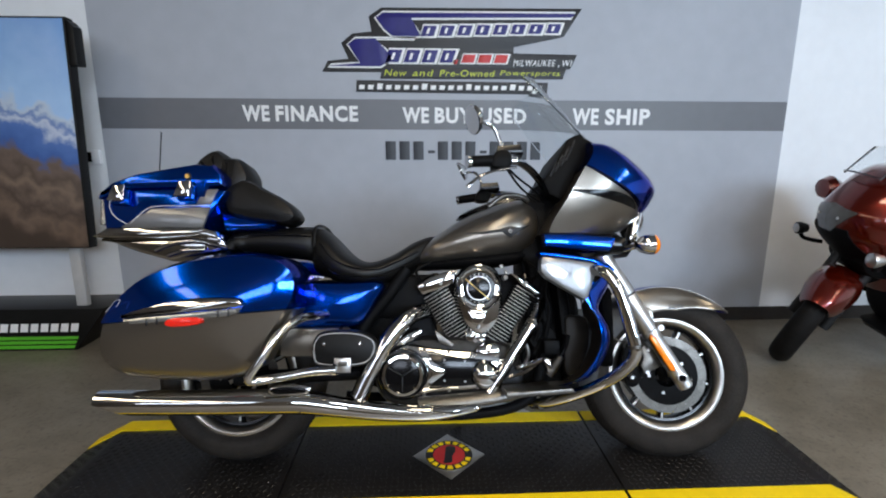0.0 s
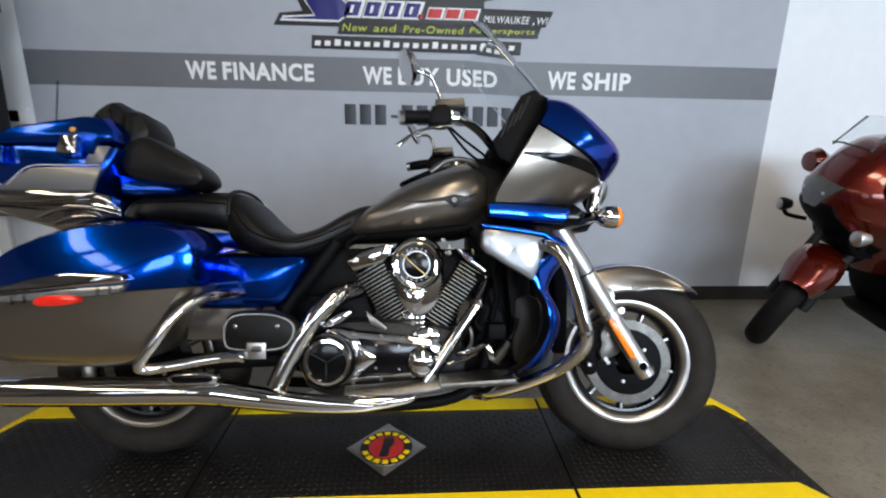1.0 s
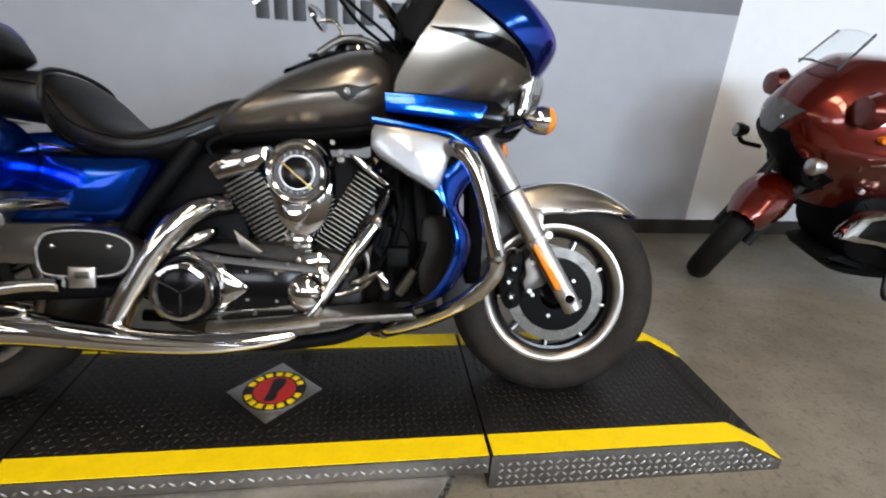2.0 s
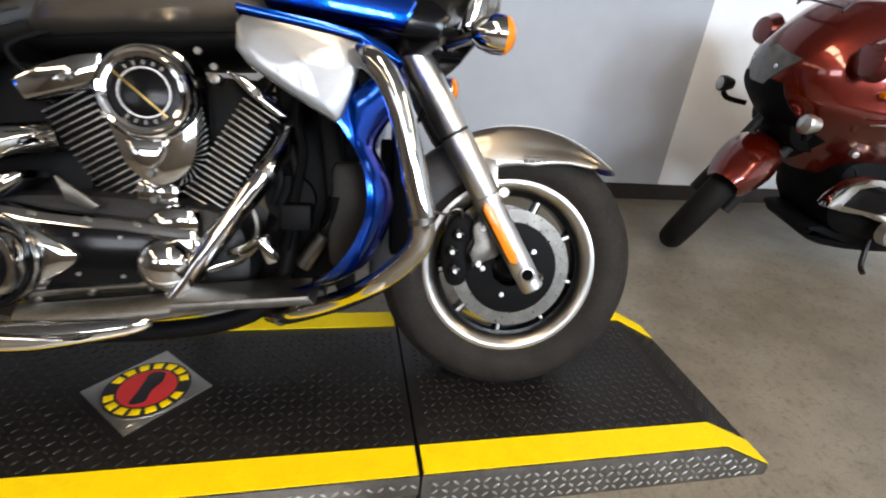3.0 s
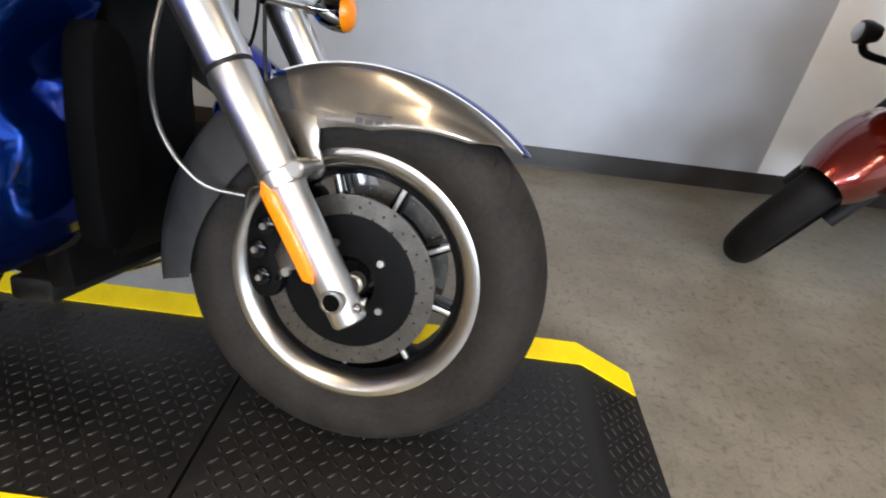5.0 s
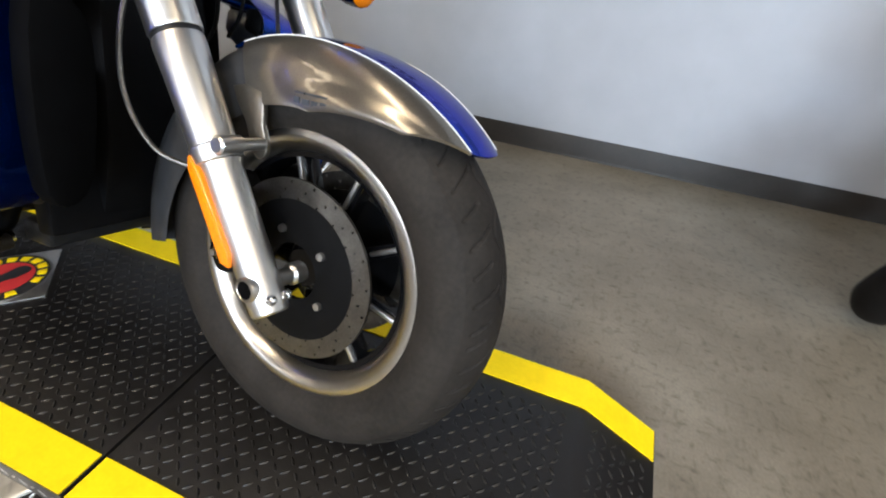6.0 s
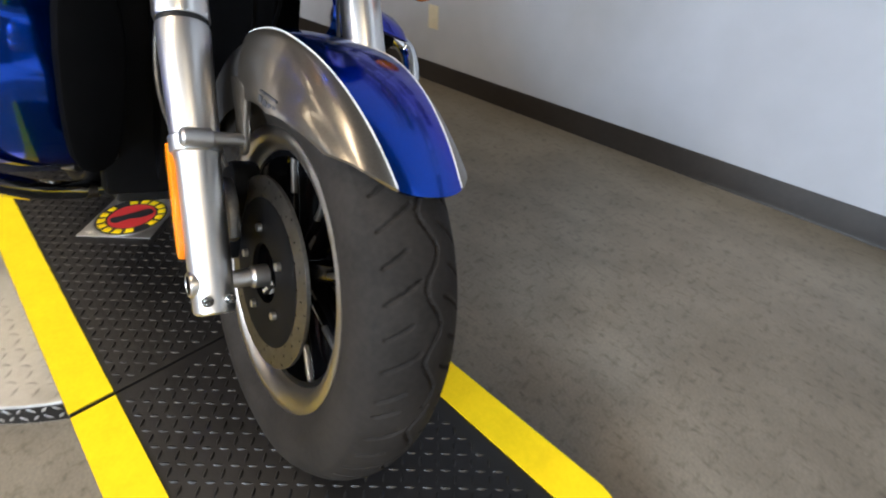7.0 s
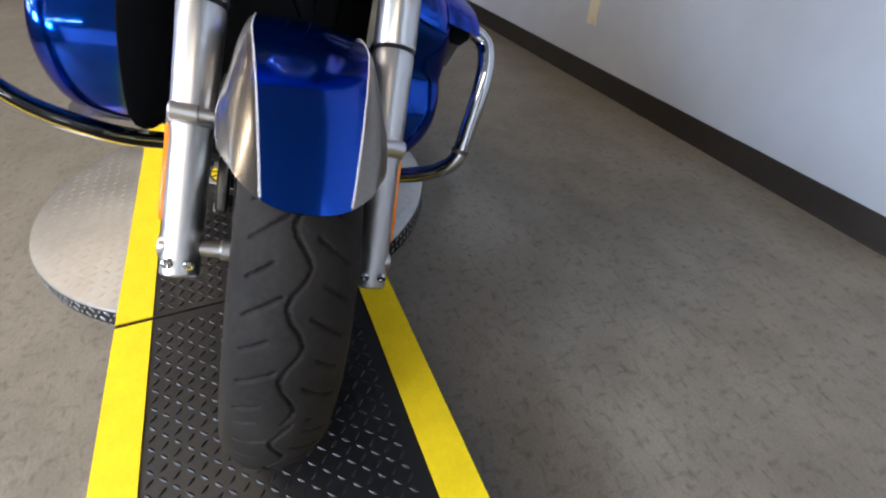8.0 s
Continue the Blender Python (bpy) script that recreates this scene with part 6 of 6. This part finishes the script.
# small engine fittings
part("linkage_plate", slab([(-0.888, 0.490), (-0.822, 0.440), (-0.832, 0.430), (-0.875, 0.446)], -0.165, -0.174, 0.002, smooth=0), M["steel"], engine, "triangular linkage plate")
part("lifter_block", box(0.075, 0.10, 0.045, (-0.742, -0.085, 0.462), 0.01), M["chrome"], engine, "chrome lifter block")
stud = None
for bx, by, bz in ((-0.765, -0.137, 0.470), (-0.722, -0.137, 0.470), (-0.744, -0.137, 0.450), (-0.868, -0.160, 0.655), (-0.560, -0.148, 0.655), (-0.630, -0.148, 0.694), (-0.650, -0.168, 0.715), (-0.735, -0.170, 0.500)):
    if stud is None:
        stud = part("cap_screw", lathe([(0.0, 0.0075), (-0.007, 0.0072), (-0.0085, 0.006), (-0.0085, 0.0035), (-0.004, 0.0035), (-0.004, 0.0)], seg=12), M["steel"], engine)
        stud.location = (bx, by, bz)
    else:
        again(stud, pose(bx, by, bz), engine)
screw = None
for bx, bz in ((-1.040, 0.405), (-0.985, 0.432), (-0.925, 0.424), (-0.840, 0.416), (-0.760, 0.408), (-0.652, 0.380), (-0.655, 0.312), (-0.740, 0.291), (-0.840, 0.282), (-0.925, 0.268), (-1.040, 0.285), (-1.062, 0.345)):
    if screw is None:
        screw = part("cover_screw", lathe([(0.0, 0.006), (-0.005, 0.0055), (-0.0065, 0.004), (-0.0065, 0.0)], seg=10), M["steel"], case)
        screw.location = (bx, -0.181, bz)
    else:
        again(screw, pose(bx, -0.181, bz), case)
for pts in ([(-0.935, -0.13, 0.655), (-0.955, -0.15, 0.70), (-0.90, -0.13, 0.735)], [(-0.545, -0.13, 0.655), (-0.52, -0.15, 0.70), (-0.56, -0.12, 0.745)]):
    part("plug_lead", tube(pts, 0.0055, 8), M["black"], engine, "black plug lead")
part("oil_line", tube([(-0.60, -0.15, 0.47), (-0.565, -0.165, 0.44), (-0.560, -0.165, 0.39), (-0.59, -0.16, 0.345)], 0.006, 8), M["steel"], engine, "braided steel oil line")
part("oil_line", tube([(-0.53, -0.155, 0.55), (-0.515, -0.165, 0.50), (-0.53, -0.16, 0.45)], 0.007, 8), M["black"], engine, "black rubber line")
part("pedal_link", tube([(-0.545, -0.24, 0.385), (-0.58, -0.225, 0.352), (-0.635, -0.20, 0.330)], 0.006, 8), M["chrome"], bike, "chrome pedal link")
part("cross_member", box(0.07, 0.28, 0.04, (-0.47, 0.02, 0.252), 0.008), M["cast"], bike, "dark lower cross member")
part("wiring_loom", tube([(-0.47, -0.13, 0.70), (-0.485, -0.15, 0.62), (-0.475, -0.155, 0.55), (-0.49, -0.15, 0.47), (-0.51, -0.14, 0.36)], 0.009, 8), M["black"], bike, "black taped wiring loom")

# cables at the bars
for pts in ([(-0.66, -0.30, 1.06), (-0.60, -0.25, 1.02), (-0.52, -0.17, 0.985), (-0.47, -0.10, 0.95)], [(-0.65, -0.30, 1.045), (-0.58, -0.22, 0.985), (-0.50, -0.14, 0.955)], [(-0.62, -0.27, 1.10), (-0.56, -0.22, 1.07), (-0.49, -0.15, 1.0)]):
    part("control_cable", tube(pts, 0.0042, 8), M["black"], bar, "black control cable")

# seat seams
for dz, nm in ((0.0, "side_seam"), (-0.05, "lower_seam")):
    part(nm, tube([(-1.30, -0.173, 0.800 + dz * 0.9), (-1.25, -0.190, 0.742 + dz * 0.9), (-1.18, -0.1945, 0.712 + dz * 0.6), (-1.10, -0.178, 0.705 + dz * 0.5), (-1.02, -0.150, 0.735 + dz * 0.5), (-0.95, -0.116, 0.772 + dz * 0.4)], 0.0022, 6), M["gloss"], seat)
part("pillion_seam", tube([(-1.62, -0.150, 0.822), (-1.50, -0.1665, 0.828), (-1.40, -0.1685, 0.828), (-1.335, -0.158, 0.824)], 0.0022, 6), M["gloss"], seat)

# ---- the red motorcycle by the wall ----
red = thing("red_motorcycle", pose(1.446, 1.002, 0.0, 0, 0, 173.3) @ pose(0, 0, 0, -7.5), "dark red sport touring motorcycle parked by the wall", "motorcycle")


RAKE = Vector((-0.42, 0, 0.907))
STEER = Matrix.Translation((0.21, 0, 0)) @ Matrix.Rotation(radians(48), 4, RAKE) @ Matrix.Translation((-0.10, 0, 0))


def red_wheel(x, steer):
    w = new("wheel")
    w.parent = red
    w.matrix_basis = STEER @ pose(0, 0, 0.302) if steer else pose(x, 0, 0.302)
    part("tyre", tyre(0.30, 0.12, 0.215, 72), M["tyre_shaded"], w)
    part("rim", lathe([(-0.042, 0.2), (-0.042, 0.216), (0.042, 0.216), (0.042, 0.2), (0, 0.18)], seg=48, closed=True), M["cast"], w)
    part("hub", lathe([(-0.05, 0.0), (-0.05, 0.05), (0.05, 0.05), (0.05, 0.0)], seg=20), M["cast"], w)
    sp = part("spoke", spoke_mesh(0.04, 0.19, 0, 0.018, 0.012, 0.015), M["cast"], w)
    for k in range(1, 5):
        again(sp, Matrix.Rotation(math.tau * k / 5, 4, "Y"), w)
    return w


red_wheel(0.0, True)
red_wheel(-1.50, False)


def red_fender():
    bm = bmesh.new()
    rings = []
    for i in range(25):
        th = radians(46 + 100 * i / 24)
        wide = 0.6 + 0.4 * math.sin(math.pi * i / 24) ** 0.6
        ring, inner = [], []
        for j in range(13):
            u = -1 + j / 6
            y, r = 0.122 * wide * math.sin(u * math.pi / 2), 0.360 - 0.12 * (1 - math.cos(u * math.pi / 2)) ** 1.2
            p = Vector((r * math.cos(th), y, r * math.sin(th) + 0.302))
            ring.append(p)
            inner.append(Vector((p.x * 0.985, p.y * 0.95, (p.z - 0.302) * 0.985 + 0.302)))
        rings.append(ring + inner[::-1])
    return loft(bm, rings)


part("front_fender", red_fender(), M["red_paint"], red, "glossy red front fender", m=STEER)
for sy in (-1, 1):
    part("fork_leg", tube([(0.0, sy * 0.085, 0.30), (-0.13, sy * 0.085, 0.60), (-0.24, sy * 0.085, 0.85)], [0.026, 0.024, 0.022], 14), M["cast"], red, m=STEER)
RF = glide([(0.50, -0.58, -0.20, 0.12), (0.58, -0.58, -0.11, 0.175), (0.68, -0.58, -0.02, 0.255), (0.77, -0.58, 0.065, 0.325), (0.82, -0.57, 0.10, 0.345), (0.86, -0.56, 0.115, 0.335), (0.94, -0.53, 0.115, 0.315), (1.01, -0.50, 0.085, 0.29), (1.08, -0.45, 0.03, 0.265), (1.14, -0.42, -0.025, 0.23), (1.185, -0.38, -0.085, 0.18), (1.20, -0.34, -0.15, 0.12)], 3)
part("fairing", shells(RF, 30, 0.7), M["red_paint"], red, "dark red full fairing")
for sy in (-1, 1):
    lampform = shells([(z, xr, xn + 0.007, w + 0.007) for z, xr, xn, w in RF], 60, 0.7)
    for q, n in (((0, sy * 0.139, 0.967), (0, -sy * 0.79, 0.61)), ((0, sy * 0.011, 0.995), (0, -sy * 0.20, -1)), ((0, sy * 0.0008, 0), (0, sy, 0)), ((0, 0, 0.846), (0, 0, 1)), ((-0.2, 0, 0), (1, 0, 0))):
        cut(lampform, Vector(q), Vector(n).normalized())
    part("headlamp", lampform, M["headlens"], red, "grey glazed headlamp")
    part("lamp_bulb", lathe([(0.0, 0.009), (0.004, 0.008), (0.005, 0.0)], (0.118, sy * 0.075, 0.925), axis="X", seg=16), M["alu"], red, "bright bulb reflector")
# black skin over the red nose, for the shade below the headlamps
mask = shells([(z, xr, xn + 0.004, w + 0.004) for z, xr, xn, w in RF], 40, 0.7)
for q, n in (((0, 0, 0.862), (0.10, 0, -1.0)), ((-0.16, 0, 0), (1, 0, 0)), ((0, -0.13, 0.86), (0, 1, -0.35)), ((0, 0.13, 0.86), (0, -1, -0.35))):
    cut(mask, Vector(q), Vector(n).normalized())
part("nose_shade", mask, M["black"], red, "lower nose blackened for its shade")
# coloured black for the shade low on the dark red side
part("lower_fairing", slab([(-0.34, 0.60), (-0.32, 0.45), (-0.40, 0.27), (-0.62, 0.20), (-0.95, 0.24), (-0.95, 0.55), (-0.60, 0.62)], 0.21, -0.21, 0.08, smooth=4), M["black"], red, "lower fairing blackened for its shade")
part("belly", slab([(-0.35, 0.26), (-0.50, 0.14), (-0.95, 0.14), (-1.0, 0.30)], 0.17, -0.17, 0.05, smooth=4), M["black"], red)
part("chin", slab([(-0.30, 0.60), (-0.10, 0.60), (-0.02, 0.68), (-0.05, 0.75), (-0.30, 0.75)], 0.15, -0.15, 0.05, smooth=4), M["black"], red)
part("tail", body(glide([(-0.55, 0.60, 0.98, 0.16), (-0.75, 0.62, 0.97, 0.17), (-1.0, 0.62, 0.84, 0.17), (-1.3, 0.62, 0.82, 0.16), (-1.7, 0.68, 0.88, 0.12), (-1.85, 0.75, 0.86, 0.06)], 3)), M["red_paint"], red)
part("saddle", body(glide([(-0.82, 0.80, 0.87, 0.12), (-1.0, 0.76, 0.86, 0.15), (-1.3, 0.78, 0.90, 0.15), (-1.55, 0.82, 0.92, 0.10)], 3)), M["vinyl"], red)


for sy in (-1, 1):
    sig = new("turn_signal")
    sig.parent = red
    part("stalk", tube([(-0.05, sy * 0.22, 0.70), (0.02, sy * 0.28, 0.705), (0.045, sy * 0.295, 0.745)], 0.012, 10), M["black"], sig)
    part("shell", lathe([(-0.05, 0.0), (-0.04, 0.025), (0.0, 0.038), (0.018, 0.036), (0.028, 0.02), (0.03, 0.0)], (0.05, sy * 0.295, 0.765), axis="X", seg=24), M["alu"] if sy > 0 else M["cast"], sig, "rounded signal housing")
    part("lens", lathe([(0.0185, 0.033), (0.031, 0.02), (0.034, 0.0)], (0.05, sy * 0.295, 0.765), axis="X", seg=24), M["alu"], sig, "clear silvered signal lens")
    part("mirror_housing", lathe([(-0.05, 0.0), (-0.045, 0.05), (0.0, 0.075), (0.04, 0.055), (0.055, 0.0)], (-0.070, sy * 0.308, 1.013), axis="X", seg=24, tilt=Matrix.Diagonal((1, 1.15, 1.0))), M["red_paint"], red, "red mirror housing")
    part("mirror_arm", tube([(-0.10, sy * 0.22, 1.01), (-0.07, sy * 0.28, 1.013)], 0.02, 10), M["black"], red)
    part("side_marker", lathe([(-0.03, 0.0), (-0.02, 0.014), (0.008, 0.012), (0.012, 0.0)], (-0.21, sy * 0.300, 0.665), axis="X", seg=18, tilt=Matrix.Rotation(radians(sy * 75), 3, "Z")), M["alu"], red, "small clear side marker")
    part("chrome_strip", tube([(-0.17, sy * 0.322, 0.79), (-0.26, sy * 0.343, 0.80), (-0.38, sy * 0.348, 0.805)], 0.006, 8, flat=0.6), M["chrome"], red, "thin chrome side strip")
    part("amber_marker", lathe([(-0.03, 0.0), (-0.02, 0.018), (0.008, 0.016), (0.012, 0.0)], (-0.19, sy * 0.318, 0.90), axis="X", seg=18, tilt=Matrix.Rotation(radians(sy * 80), 3, "Z") @ Matrix.Diagonal((1, 1.6, 0.9))), M["amber"], red, "amber side marker")
    part("crash_cover", slab([(-0.275, 0.40), (-0.315, 0.49), (-0.345, 0.535), (-0.45, 0.555), (-0.66, 0.50), (-0.66, 0.34), (-0.47, 0.375)], sy * 0.19, sy * 0.262, 0.02, smooth=2), M["chrome"], red, "chrome lower crash cover")
    part("cover_inlay", slab([(-0.345, 0.42), (-0.375, 0.505), (-0.455, 0.525), (-0.64, 0.475), (-0.64, 0.375), (-0.47, 0.40)], sy * 0.2615, sy * 0.265, 0.002, smooth=0), M["gloss"], red, "dark cover inlay")
    part("engine_cover", lathe([(0, 0.0), (0, 0.08), (0.04, 0.07), (0.05, 0.03), (0.05, 0.0)], (-0.66, sy * 0.26, 0.32), seg=24, tilt=Matrix.Diagonal((1, sy, 1))), M["alu"], red, "bare metal engine cover")
bm = bmesh.new()
rings = []
for i in range(9):
    s = i / 8
    row = [Vector((0.035 - 0.112 * s - 0.035 * u * u, (0.125 - 0.02 * s) * u, 1.160 + 0.135 * s - 0.020 * abs(u) ** 3)) for u in (-1 + j / 6 for j in range(13))]
    rings.append(row + [p + Vector((-0.004, 0, -0.003)) for p in row[::-1]])
ws = part("windscreen", loft(bm, rings), M["screen"], red, "small clear upright windscreen")
ws.visible_shadow = False
for sy in (-1, 1):
    part("screen_trim", tube([(0.0 - 0.112 * k / 4, sy * (0.126 - 0.005 * k), 1.140 + 0.036 * k) for k in range(5)], 0.010, 8, flat=0.5), M["trim_shade_grey"], red, "dark grey windscreen edge")
part("screen_base", tube([(0.002 + 0.035 * (1 - u * u), 0.127 * u, 1.153 + 0.012 * (1 - abs(u))) for u in (-1 + j / 5 for j in range(11))], 0.004, 8), M["trim_shade_grey"], red, "dark screen base strip")
part("instrument_pod", box(0.12, 0.26, 0.06, (-0.27, 0, 1.12), 0.015), M["black"], red)
part("handlebar", tube([(-0.42, -0.34, 1.02), (-0.36, -0.20, 1.05), (-0.34, 0.0, 1.05), (-0.36, 0.20, 1.05), (-0.42, 0.34, 1.02)], 0.014, 10), M["black"], red)
part("side_stand", tube([(-0.70, 0.16, 0.22), (-0.68, 0.22, 0.10), (-0.66, 0.27, 0.078)], 0.012, 10), M["cast"], red)
